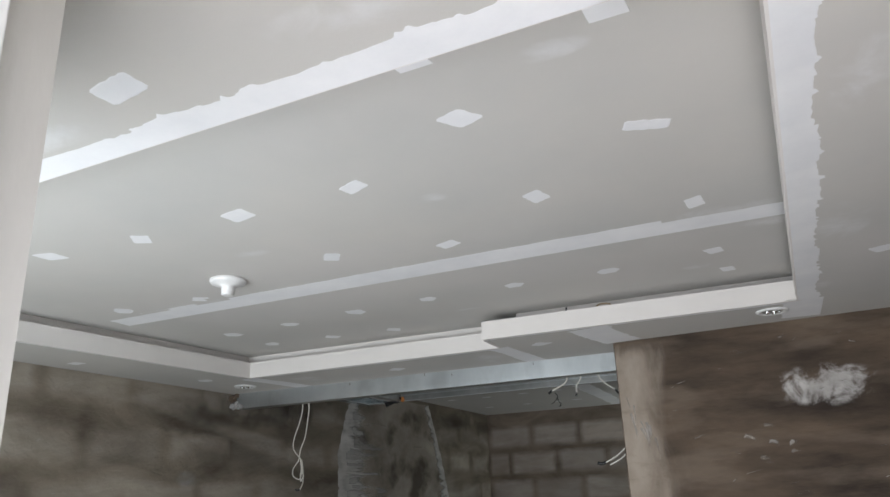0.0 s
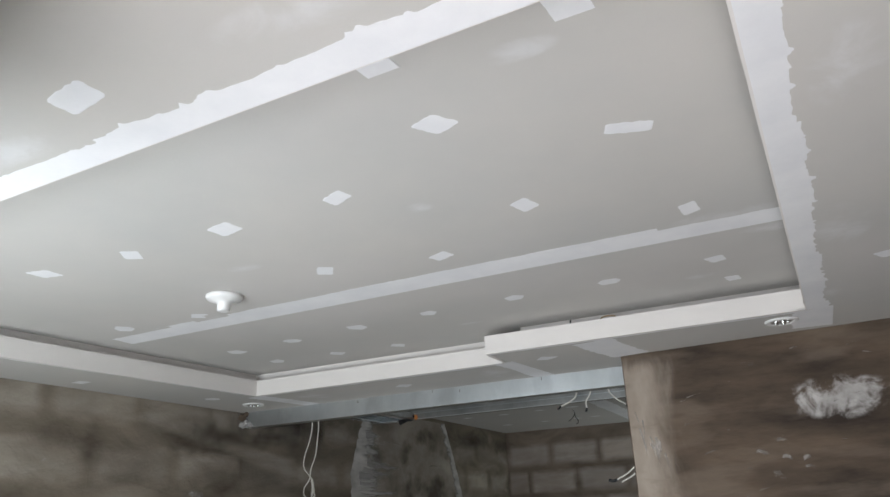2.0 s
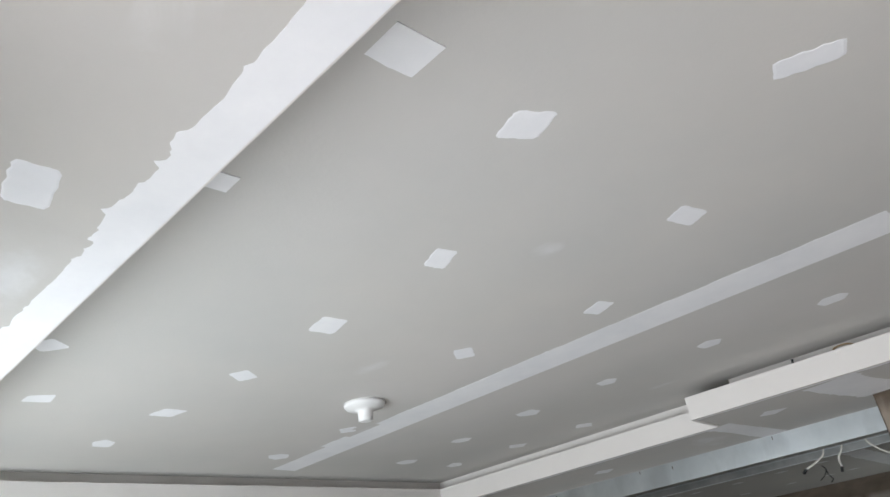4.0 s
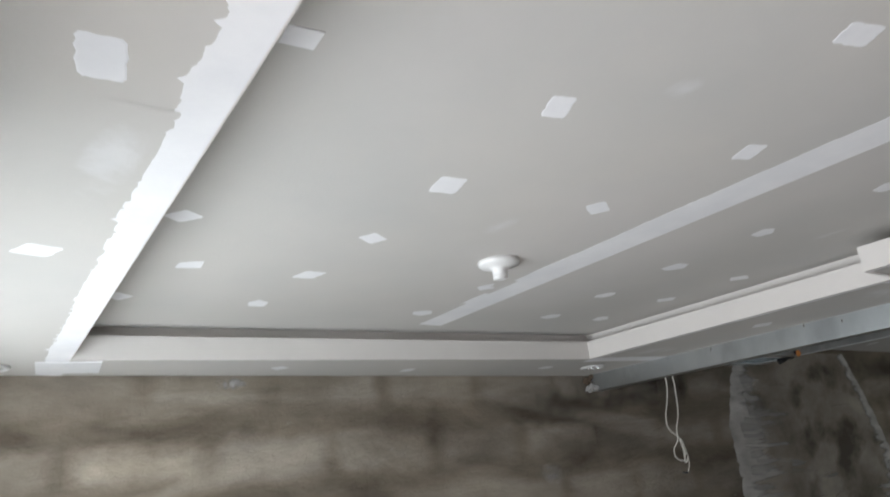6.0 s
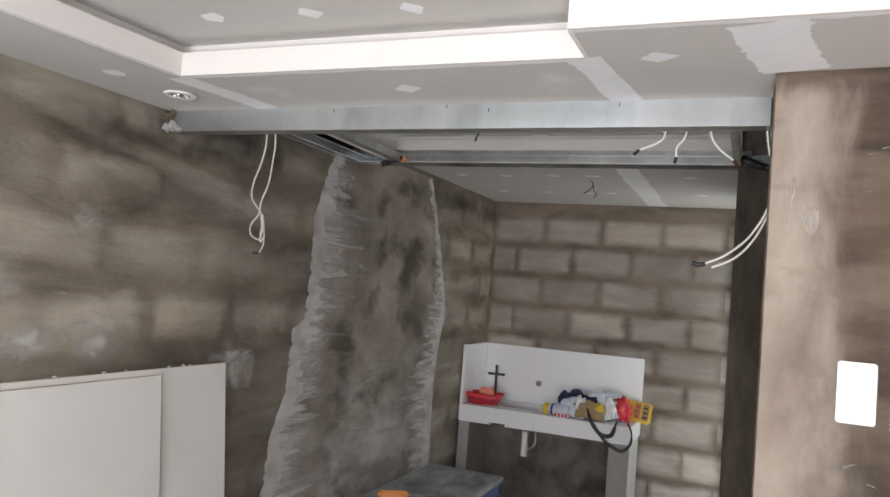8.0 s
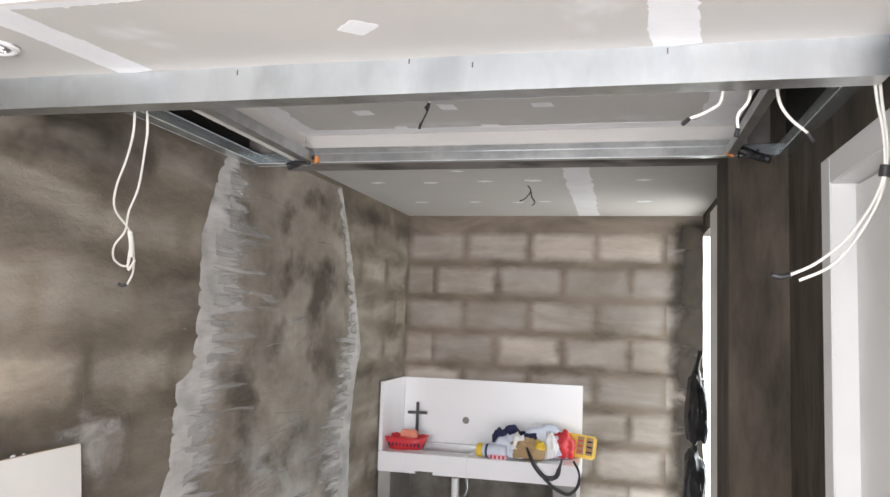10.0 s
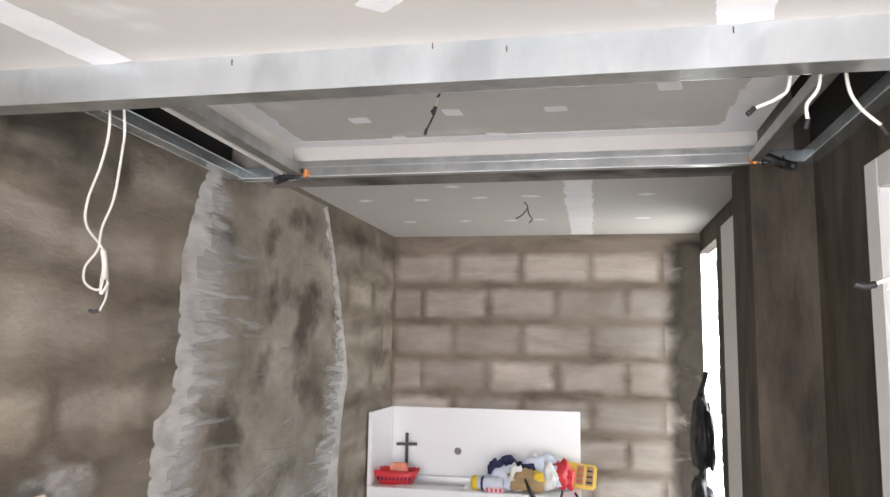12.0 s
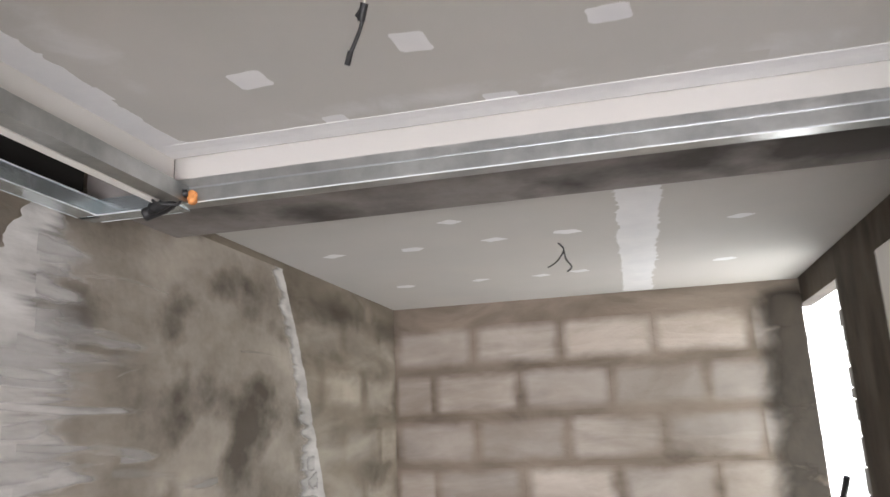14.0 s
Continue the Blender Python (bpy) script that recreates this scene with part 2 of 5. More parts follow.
M_BROWN = material("brown_cement_render", (0.024, 0.015, 0.009), (0.128, 0.09, 0.06), 3.2, 0.8, 0, 0.8, 30, stretch=(0.7, 1, 2.6), c3=(0.23, 0.18, 0.136), spot=0.36, spotscale=4.6, detail=9.0)
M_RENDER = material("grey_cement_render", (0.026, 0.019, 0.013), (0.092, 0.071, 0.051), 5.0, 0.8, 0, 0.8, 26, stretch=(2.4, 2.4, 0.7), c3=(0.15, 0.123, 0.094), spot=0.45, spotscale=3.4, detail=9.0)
M_PALE = material("pale_front_render", (0.55, 0.53, 0.49), (0.66, 0.64, 0.6), 4.0, 0.85, 0, 0.4, 26, stretch=(1.5, 1.5, 0.5))
M_BEAM = material("beam_concrete", (0.16, 0.143, 0.134), (0.31, 0.283, 0.268), 5.0, 0.9, 0, 0.5, 25, c3=(0.05, 0.043, 0.037), spot=0.9, spotscale=3.2)
M_WHITE = material("white_paint", (0.76, 0.755, 0.74), (0.8, 0.795, 0.78), 3.0, 0.5, 0, 0.05, 70)
M_PANEL = material("cement_panel", (0.3, 0.29, 0.27), (0.42, 0.405, 0.38), 2.5, 0.8, 0, 0.2, 40)
M_TILE = material("white_glazed_finish", (0.87, 0.87, 0.88), (0.9, 0.9, 0.91), 2.0, 0.25, 0, 0.02, 40)
M_PLASTIC = material("white_plastic", (0.8, 0.8, 0.79), (0.84, 0.84, 0.83), 3.0, 0.35, 0, 0.0, 40)
M_CABLE = material("cream_cable_sheath", (0.74, 0.72, 0.66), (0.8, 0.78, 0.72), 8.0, 0.45, 0, 0.0, 40)
M_BLACK = material("black_tape", (0.012, 0.012, 0.013), (0.03, 0.03, 0.032), 20.0, 0.5, 0, 0.1, 80)
M_ORANGE = material("orange_conduit", (0.75, 0.26, 0.07), (0.85, 0.36, 0.12), 30.0, 0.5, 0, 0.1, 80)
M_STEEL = material("stainless_steel", (0.66, 0.67, 0.68), (0.76, 0.77, 0.78), 10.0, 0.3, 0.6, 0.03, 60)
M_RED = material("red_plastic", (0.62, 0.03, 0.04), (0.7, 0.05, 0.06), 6.0, 0.4, 0, 0.0, 40)
M_PEACH = material("orange_sponge", (0.85, 0.3, 0.2), (0.9, 0.38, 0.27), 30.0, 0.9, 0, 0.5, 120)
M_YELLOW = material("yellow_wrapper", (0.8, 0.52, 0.03), (0.85, 0.6, 0.05), 10.0, 0.35, 0, 0.3, 30)
M_NAVY = material("navy_cloth", (0.014, 0.017, 0.06), (0.03, 0.035, 0.1), 20.0, 0.85, 0, 0.5, 120)
M_PALEBLUE = material("pale_blue_cloth", (0.6, 0.66, 0.78), (0.74, 0.78, 0.86), 12.0, 0.8, 0, 0.4, 60)
M_TAN = material("tan_paper", (0.36, 0.24, 0.12), (0.46, 0.32, 0.17), 12.0, 0.8, 0, 0.4, 60)
M_PINK = material("pink_plastic", (0.75, 0.5, 0.58), (0.85, 0.65, 0.7), 25.0, 0.4, 0, 0.1, 60)
M_BLUE = material("worn_blue_paint", (0.02, 0.05, 0.2), (0.04, 0.09, 0.28), 12.0, 0.5, 0, 0.2, 50)
M_DUSTY = material("dusty_worktop", (0.16, 0.175, 0.19), (0.5, 0.51, 0.51), 7.0, 0.8, 0, 0.4, 40, stretch=(1, 0.5, 1), c3=(0.06, 0.07, 0.11), spot=0.8, spotscale=5)
M_SMEAR_SOLID = material("rough_mortar_lump", (0.3, 0.29, 0.275), (0.46, 0.455, 0.445), 5.0, 0.9, 0, 0.6, 30)
M_CHASE = material("dark_cement_plaster_skim", (0.15, 0.124, 0.095), (0.45, 0.405, 0.345), 2.6, 0.9, 0, 0.4, 30, c3=(0.07, 0.055, 0.04), spot=0.85, spotscale=3.9, stretch=(1, 0.9, 1.2), detail=5.0)


def trowelled(name, dark, light, body, fray, most, single=True):
    """Pale cement laid on in strokes: each stroke has its own tone and frays into streaks towards its end (u = 1)."""
    m = material(name, dark, light, 6.0, 0.9, 0, 0.45, 34, stretch=(1, 0.8, 3.0))
    nd, ln = m.node_tree.nodes, m.node_tree.links
    bs = nd["Principled BSDF"]

    def calc(op, a, c):
        x = nd.new("ShaderNodeMath")
        x.operation = op
        for k, v in ((0, a), (1, c)):
            if isinstance(v, float):
                x.inputs[k].default_value = v
            else:
                ln.new(v, x.inputs[k])
        return x.outputs[0]

    def ramp(v, lo, hi, a=0.0, c=1.0):
        r = nd.new("ShaderNodeMapRange")
        r.interpolation_type = "SMOOTHSTEP"
        for k, w in ((1, lo), (2, hi), (3, a), (4, c)):
            r.inputs[k].default_value = w
        ln.new(v, r.inputs[0])
        return r.outputs[0]

    uv = nd.new("ShaderNodeUVMap")
    uv.uv_map = "skim"
    sep = nd.new("ShaderNodeSeparateXYZ")
    ln.new(uv.outputs[0], sep.inputs[0])
    geo = nd.new("ShaderNodeNewGeometry")
    hair = nd.new("ShaderNodeTexNoise")
    hair.inputs["Scale"].default_value, hair.inputs["Detail"].default_value = 1.0, 5.0
    mp = nd.new("ShaderNodeMapping")
    mp.inputs["Scale"].default_value = (5.0, 4.0, 40.0)
    ln.new(geo.outputs["Position"], mp.inputs["Vector"])
    ln.new(mp.outputs[0], hair.inputs["Vector"])
    rest = calc("ADD", calc("SUBTRACT", body, sep.outputs["X"]), calc("MULTIPLY", calc("SUBTRACT", hair.outputs["Fac"], 0.5), fray))
    side = calc("SUBTRACT", 0.5, calc("ABSOLUTE", calc("SUBTRACT", sep.outputs["Y"], 0.5), 0.0))
    side = calc("ADD", side, calc("MULTIPLY", calc("SUBTRACT", hair.outputs["Fac"], 0.5), 0.35))
    cover = calc("MULTIPLY", ramp(rest, -0.3, 0.4), ramp(sep.outputs["X"], 1.0, 0.7))
    if single:
        cover = calc("MULTIPLY", cover, calc("MULTIPLY", ramp(side, -0.05, 0.3), ramp(geo.outputs["Random Per Island"], 0.0, 1.0, most * 0.5, most)))
    else:
        cloud = nd.new("ShaderNodeTexNoise")
        cloud.inputs["Scale"].default_value, cloud.inputs["Detail"].default_value = 9.0, 6.0
        ln.new(geo.outputs["Position"], cloud.inputs["Vector"])
        cover = calc("MULTIPLY", cover, ramp(cloud.outputs["Fac"], 0.28, 0.55, most * 0.72, most))
    ln.new(cover, bs.inputs["Alpha"])
    return m


BAND_DARK, BAND_LIGHT = (0.48, 0.464, 0.44), (0.71, 0.69, 0.664)
M_BANDCOAT = trowelled("pale_cement_band", BAND_DARK, BAND_LIGHT, 0.72, 1.7, 0.95, False)
M_MARK = trowelled("putty_mark", (0.36, 0.32, 0.28), (0.58, 0.54, 0.5), 0.6, 1.8, 0.55)
M_DRAGGED = trowelled("dragged_cement", BAND_DARK, BAND_LIGHT, 0.68, 1.5, 0.8)
M_STROKE = trowelled("thin_cement_stroke", BAND_DARK, BAND_LIGHT, 0.6, 2.4, 0.45)
feathered(M_WASH, 0.6, 1.4, 4.0, (1.0, 1.2, 1.8), "all", 0.9, M_CHASE)
M_CLOUDY = feathered(material("faint_cement_smear", (0.58, 0.555, 0.52), (0.78, 0.755, 0.72), 9.0, 0.9, 0, 0.4, 30), 0.7, 1.3, 9.0, (1.0, 1.0, 1.4), "all", 0.8)
M_EDGE = feathered(material("pale_corner_render_skim", (0.22, 0.176, 0.137), (0.37, 0.314, 0.258), 5.0, 0.8, 0, 0.5, 34, stretch=(1.4, 1, 0.8)), 0.7, 1.1, 5.0, (2.2, 1, 0.8), "side", 1.0, M_BROWN)
M_PUTTYSKIM = feathered(material("putty_skim", (0.4, 0.38, 0.36), (0.72, 0.7, 0.68), 16.0, 0.8, 0, 0.5, 34), 0.5, 2.2, 15.0, (1, 1, 1), "all", 0.75, M_BROWN)
M_DRIP = feathered(material("putty_drip", (0.6, 0.58, 0.56), (0.74, 0.72, 0.7), 16.0, 0.8, 0, 0.4, 50), 0.6, 2.2, 14.0, (1, 1.5, 0.7), "all", 0.6)
M_GHOST = feathered(material("sanded_filler", (0.7, 0.7, 0.71), (0.8, 0.8, 0.81), 14.0, 0.9, 0, 0.06, 180), 0.7, 2.0, 9.0, (1, 1, 1), "all", 0.5, M_BOARD)
# brown render tone, taken darker to hold the shade of the back corner
M_RENDERSHADE = feathered(material("shaded_brown_render_skim", (0.03, 0.024, 0.018), (0.07, 0.057, 0.044), 4.0, 0.9, 0, 0.4, 28, stretch=(1.6, 1, 1)), 0.6, 0.6, 5.0, (1, 1, 1), "side", 1.0)
# see-through dark coat that paints shade on the wall under the ceilings
M_TOPSHADE = feathered(material("wall_top_shade", (0.045, 0.036, 0.027), (0.09, 0.073, 0.055), 4.0, 0.9, 0, 0.4, 28), 0.7, 1.2, 3.5, (1, 1, 1.6), "all", 0.75)
M_FLOOR = material("raw_cement_floor", (0.24, 0.225, 0.2), (0.34, 0.32, 0.29), 2.0, 0.9, 0, 0.5, 30, c3=(0.18, 0.165, 0.145))
M_GROUND = material("dry_concrete_ground", (0.4, 0.38, 0.35), (0.5, 0.48, 0.44), 1.2, 0.95, 0, 0.5, 20)
# near-black: the shade of the void above the ceilings is put into the colour
M_VOIDSHADE = material("void_shade", (0.018, 0.017, 0.015), (0.032, 0.03, 0.027), 3.0, 0.95, 0, 0.4, 25)
M_REFLECT = material("lamp_reflector", (0.85, 0.85, 0.85), (0.92, 0.92, 0.92), 30.0, 0.12, 1.0, 0.05, 200)

# ---- mesh helpers ----


def bm_new():
    return bmesh.new()


def add_box(bm, x0, x1, y0, y1, z0, z1, bevel=0.0):
    r = bmesh.ops.create_cube(bm, size=1.0)
    for v in r["verts"]:
        v.co = Vector(((x0 + x1) / 2 + v.co.x * (x1 - x0), (y0 + y1) / 2 + v.co.y * (y1 - y0), (z0 + z1) / 2 + v.co.z * (z1 - z0)))
    if bevel:
        es = list({e for v in r["verts"] for e in v.link_edges})
        bmesh.ops.bevel(bm, geom=es, offset=bevel, segments=2, affect="EDGES")
    return bm


def box(*a, bevel=0.0):
    return add_box(bm_new(), *a, bevel=bevel)


def add_prism(bm, poly, z0, z1):
    """Upright prism over a plan polygon."""
    lo = [bm.verts.new((x, y, z0)) for x, y in poly]
    hi = [bm.verts.new((x, y, z1)) for x, y in poly]
    n = len(poly)
    bm.faces.new(lo[::-1])
    bm.faces.new(hi)
    for i in range(n):
        bm.faces.new((lo[i], lo[(i + 1) % n], hi[(i + 1) % n], hi[i]))
    bmesh.ops.recalc_face_normals(bm, faces=bm.faces[:])
    return bm


def add_sweep(bm, pts, r, seg=8, closed_ends=True, flat=1.0):
    """Round tube along a smoothed line of points."""
    P = [Vector(p) for p in pts]
    line = []
    for i in range(len(P) - 1):
        a, b, c, d = P[max(i - 1, 0)], P[i], P[i + 1], P[min(i + 2, len(P) - 1)]
        for k in range(6):
            t = k / 6
            line.append(0.5 * (2 * b + (c - a) * t + (2 * a - 5 * b + 4 * c - d) * t * t + (3 * b - a - 3 * c + d) * t ** 3))
    line.append(P[-1])
    rings = []
    for i, p in enumerate(line):
        d = (line[min(i + 1, len(line) - 1)] - line[max(i - 1, 0)]).normalized()
        q = d.to_track_quat("Z", "Y").to_matrix()
        rings.append([bm.verts.new(p + q @ Vector((r * flat * math.cos(2 * math.pi * k / seg), r * math.sin(2 * math.pi * k / seg), 0))) for k in range(seg)])
    for a, b in zip(rings, rings[1:]):
        best = min(range(seg), key=lambda s: sum((a[k].co - b[(k + s) % seg].co).length for k in range(seg)))
        for k in range(seg):
            bm.faces.new((a[k], a[(k + 1) % seg], b[(k + 1 + best) % seg], b[(k + best) % seg]))
    if closed_ends:
        bm.faces.new(rings[0][::-1])
        bm.faces.new(rings[-1])
    bmesh.ops.recalc_face_normals(bm, faces=bm.faces[:])
    return bm


def lathe(profile, seg=28):
    """Turned shape about z from (radius, height) pairs."""
    bm = bm_new()
    rings = [[bm.verts.new((r * math.cos(2 * math.pi * k / seg), r * math.sin(2 * math.pi * k / seg), z)) for k in range(seg)] for r, z in profile]
    for a, b in zip(rings, rings[1:]):
        for k in range(seg):
            bm.faces.new((a[k], a[(k + 1) % seg], b[(k + 1) % seg], b[k]))
    bm.faces.new(rings[0])
    bm.faces.new(rings[-1])
    bmesh.ops.recalc_face_normals(bm, faces=bm.faces[:])
    return bm


def link_mesh(name, bm, mat, smooth=False):
    me = bpy.data.meshes.new(name)
    bm.to_mesh(me)
    bm.free()
    me.materials.append(mat)
    if smooth:
        for p in me.polygons:
            p.use_smooth = True
    return new(name, me)


def thing(name, bm, mat, label, category, kind="", group="", smooth=False):
    return tagged(link_mesh(name, bm, mat, smooth), label, category, group, kind)


def empty(name, label, category, at=(0, 0, 0), group=""):
    ob = new(name)
    ob.location = at
    return tagged(ob, label, category, group)


def part(name, bm, mat, parent, label="", smooth=False):
    """A mesh under a thing or part; its coordinates are the parent's own."""
    ob = link_mesh(name, bm, mat, smooth)
    ob.parent = parent
    return tagged(ob, label)


def structure(name, bm, mat, label, category):
    return thing(name, bm, mat, label, category, "structure")


def ragged(a, b, inner, outer, step=0.006, amp=0.5, seed=0):
    """Plan polygon of a trowelled band: straight along a-b on its inner side, uneven on the outer; offsets to the left of a-b."""
    a, b = Vector(a), Vector(b)
    d = (b - a).normalized()
    n = Vector((-d.y, d.x))
    cnt = max(4, int((b - a).length / step))
    ins = [a + (b - a) * (i / cnt) + n * inner for i in range(cnt + 1)]
    outs = []
    for i in range(cnt + 1):
        s = i / cnt * (b - a).length
        spike = max(0.0, noise.noise((s * 70, seed, 2.3)) - 0.25) * 0.9
        w = noise.noise((s * 3.5, seed * 3.7, 0.3)) * 0.4 + round(1.8 * noise.noise((s * 13, seed * 2.1, 5.3))) * 0.16 + noise.noise((s * 50, seed * 5.1, 1.3)) * 0.14 + spike
        outs.append(a + (b - a) * (i / cnt) + n * (outer + abs(outer - inner) * amp * w))
    return ins, outs


def add_band(bm, a, b, inner, outer, z0, z1, amp=0.5, seed=0, step=0.006):
    """The band as a thin plate between z0 and z1."""
    ins, outs = ragged(a, b, inner, outer, step, amp, seed)
    lo_i = [bm.verts.new((p.x, p.y, z0)) for p in ins]
    lo_o = [bm.verts.new((p.x, p.y, z1 - 0.0003)) for p in outs]
    hi_o = [bm.verts.new((p.x, p.y, z1)) for p in outs]
    hi_i = [bm.verts.new((p.x, p.y, z1)) for p in ins]
    for i in range(len(ins) - 1):
        bm.faces.new((lo_i[i], lo_i[i + 1], lo_o[i + 1], lo_o[i]))
        bm.faces.new((lo_o[i], lo_o[i + 1], hi_o[i + 1], hi_o[i]))
        bm.faces.new((hi_i[i], hi_i[i + 1], lo_i[i + 1], lo_i[i]))
    bmesh.ops.recalc_face_normals(bm, faces=bm.faces[:])
    return bm


def add_joint(bm, a, b, half, z0, z1, amp, seed):
    """A filled board joint, ragged on both sides of the line a-b."""
    add_band(bm, a, b, 0.0, half, z0, z1, amp, seed, 0.004)
    add_band(bm, b, a, 0.0, half, z0, z1, amp, seed + 40, 0.004)


def add_dab(bm, x, y, z, rx, ry, turn, rnd, thick=0.0005, shape=None):
    """One trowelled dab of filler over a screw head, on the underside of a ceiling. shape: length and turn of its two half diagonals."""
    n = rnd.choice((4, 4, 4, 5, 6))
    pts = []
    for k in range(n):
        an = 2 * math.pi * (k + 0.28 * rnd.random()) / n
        w = 1.02 + 0.3 * rnd.random()
        px, py = rx * w * math.cos(an), ry * w * math.sin(an)
        pts.append((x + px * math.cos(turn) - py * math.sin(turn), y + px * math.sin(turn) + py * math.cos(turn)))
    if shape:
        d1, a1, d2, a2 = shape
        n, pts = 4, [(x + sg * d * math.cos(a), y + sg * d * math.sin(a)) for sg, d, a in ((1, d1, a1), (1, d2, a2), (-1, d1, a1), (-1, d2, a2))]
    fine = []
    for k in range(n):
        p, q, o = Vector(pts[k]), Vector(pts[(k + 1) % n]), Vector(pts[k - 1])
        along, across = q - p, Vector((-(q - p).y, (q - p).x))
        fine += [p + (o - p) * 0.1, p + along * 0.09]
        fine += [p + along * t + across * rnd.uniform(-0.025, 0.025) for t in (0.25, 0.4, 0.55, 0.7, 0.82)]
    pts, n = [tuple(p) for p in fine], len(fine)
    lo = [bm.verts.new((p[0], p[1], z - thick)) for p in pts]
    hi = [bm.verts.new((x + (p[0] - x) * 1.1, y + (p[1] - y) * 1.1, z)) for p in pts]
    bm.faces.new(lo[::-1])
    for k in range(n):
        bm.faces.new((lo[k], lo[(k + 1) % n], hi[(k + 1) % n], hi[k]))
    return bm


def wall_patch(outline_y, outline_z, jitter, seed, depth=0.004, amp=0.05, stroke=22, flip=False):
    """Uneven skim on a wall in local coordinates: u along the wall, v up, thin in w. Left and right edges are given per height."""
    bm = bm_new()
    rows = len(outline_z)
    grid = []
    for i in range(rows):
        v = outline_z[i]
        a, b = outline_y[i]
        a += amp * (noise.noise((v * stroke, seed, 0.1)) + 0.5 * noise.noise((v * stroke * 2.7, seed, 3.1)) + 0.55 * noise.noise((v * stroke * 6.3, seed, 5.1)))
        b += amp * (noise.noise((v * stroke, seed, 7.1)) + 0.5 * noise.noise((v * stroke * 2.7, seed, 9.1)))
        row = []
        for k in range(7):
            t = k / 6
            w = depth * (1.0 + 0.12 * jitter * noise.noise((t * 4, v * 14, seed)))
            row.append(bm.verts.new((a + (b - a) * t, -w, v)))
        grid.append(row)
    for r0, r1 in zip(grid, grid[1:]):
        for k in range(6):
            bm.faces.new((r0[k], r0[k + 1], r1[k + 1], r1[k]))
    uv = bm.loops.layers.uv.new("skim")
    where = {v: (1 - k / 6 if flip else k / 6, i / (rows - 1)) for i, row in enumerate(grid) for k, v in enumerate(row)}
    for f in bm.faces:
        for lp in f.loops:
            lp[uv].uv = where[lp.vert]
    bmesh.ops.recalc_face_normals(bm, faces=bm.faces[:])
    return bm


def lerp_rows(keys, n):
    """(height, left, right) keys, thinned out evenly over n rows."""
    zs = np.linspace(keys[0][0], keys[-1][0], n)
    kz = [k[0] for k in keys]
    s = 1 if kz[-1] > kz[0] else -1
    L = np.interp(zs * s, [z * s for z in kz], [k[1] for k in keys])
    Rr = np.interp(zs * s, [z * s for z in kz], [k[2] for k in keys])
    return list(zip(L, Rr)), list(zs)


# ---- heights and plan ----
Z_LOW, Z_REC, Z_IN, Z_BACK, Z_TOP = 2.154, 2.244, 2.300, 2.303, 2.62
W0, W1 = Vector((-0.115, 0.485)), Vector((0.0, 6.0))       # line of the west wall


def west_x(y):
    return W0.x + (W1.x - W0.x) * (y - W0.y) / (W1.y - W0.y)


# ---- ground, floor, roof slab ----
structure("ground", box(-30, 30, -30, 36, -0.25, -0.06), M_GROUND, "bare sunlit concrete yard round the house", "ground")
structure("floor", box(-0.4, 3.2, 0.1, 6.2, -0.058, 0.0), M_FLOOR, "raw grey cement floor", "floor")
structure("roof_slab", box(-0.4, 3.2, 0.2, 6.25, Z_TOP, Z_TOP + 0.12), M_VOIDSHADE, "underside of the floor slab above the ceilings, coloured as unlit void", "slab")

# ---- walls ----
wall_west = structure("wall_west", add_prism(bm_new(), [(W0.x, 0.3), (W0.x, W0.y), (W1.x, W1.y), (0.0, 6.2), (-0.3, 6.2), (-0.3, 0.3)], 0, Z_TOP), M_MORTARB, "unplastered concrete block wall with brown mortar smears", "wall")
wall_north = structure("wall_north", box(0.0, 1.74, 6.0, 6.12, 0, Z_TOP), M_MORTAR, "pale concrete block wall with wide dark mortar joints", "wall")


def south_wall():
    bm = bm_new()
    add_box(bm, -0.3, 0.2, 0.3, 0.485, 0, Z_TOP)
    add_box(bm, 0.2, 1.3, 0.3, 0.485, 0, 0.95)
    add_box(bm, 0.2, 1.3, 0.3, 0.485, 2.0, Z_TOP)
    add_box(bm, 1.3, 1.70, 0.3, 0.485, 0, Z_TOP)
    add_box(bm, 1.70, 2.6, 0.3, 0.485, 2.1, Z_TOP)
    add_box(bm, 2.6, 3.0, 0.3, 0.485, 0, Z_TOP)
    return bm


structure("wall_south", south_wall(), M_PALE, "pale cement-rendered front wall with door and window openings", "wall")
structure("wall_east_front", box(2.75, 2.95, 0.485, 2.7, 0, Z_TOP), M_BROWN, "brown cement-rendered side wall", "wall")
MID = [(1.705, 2.69), (2.75, 2.615), (2.75, 2.75), (1.705, 2.82)]
wall_middle = structure("wall_middle", add_prism(bm_new(), MID, 0, Z_LOW), M_BROWN, "brown cement-rendered partition with white putty smears", "wall")


def east_wall():
    bm = bm_new()
    add_box(bm, 1.79, 1.95, 2.75, 2.86, 0, Z_TOP)
    add_box(bm, 1.79, 1.95, 2.86, 3.6, 2.1, Z_TOP)
    add_box(bm, 1.79, 1.95, 3.6, 4.05, 0, Z_TOP)
    return bm


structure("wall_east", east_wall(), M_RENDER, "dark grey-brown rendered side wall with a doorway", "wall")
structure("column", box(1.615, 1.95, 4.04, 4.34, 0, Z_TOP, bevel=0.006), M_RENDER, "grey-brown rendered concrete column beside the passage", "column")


def back_east_wall():
    bm = bm_new()
    add_box(bm, 1.735, 1.86, 4.34, 5.43, 0, Z_TOP)
    add_box(bm, 1.742, 1.80, 5.43, 6.12, 2.2, Z_TOP)
    return bm


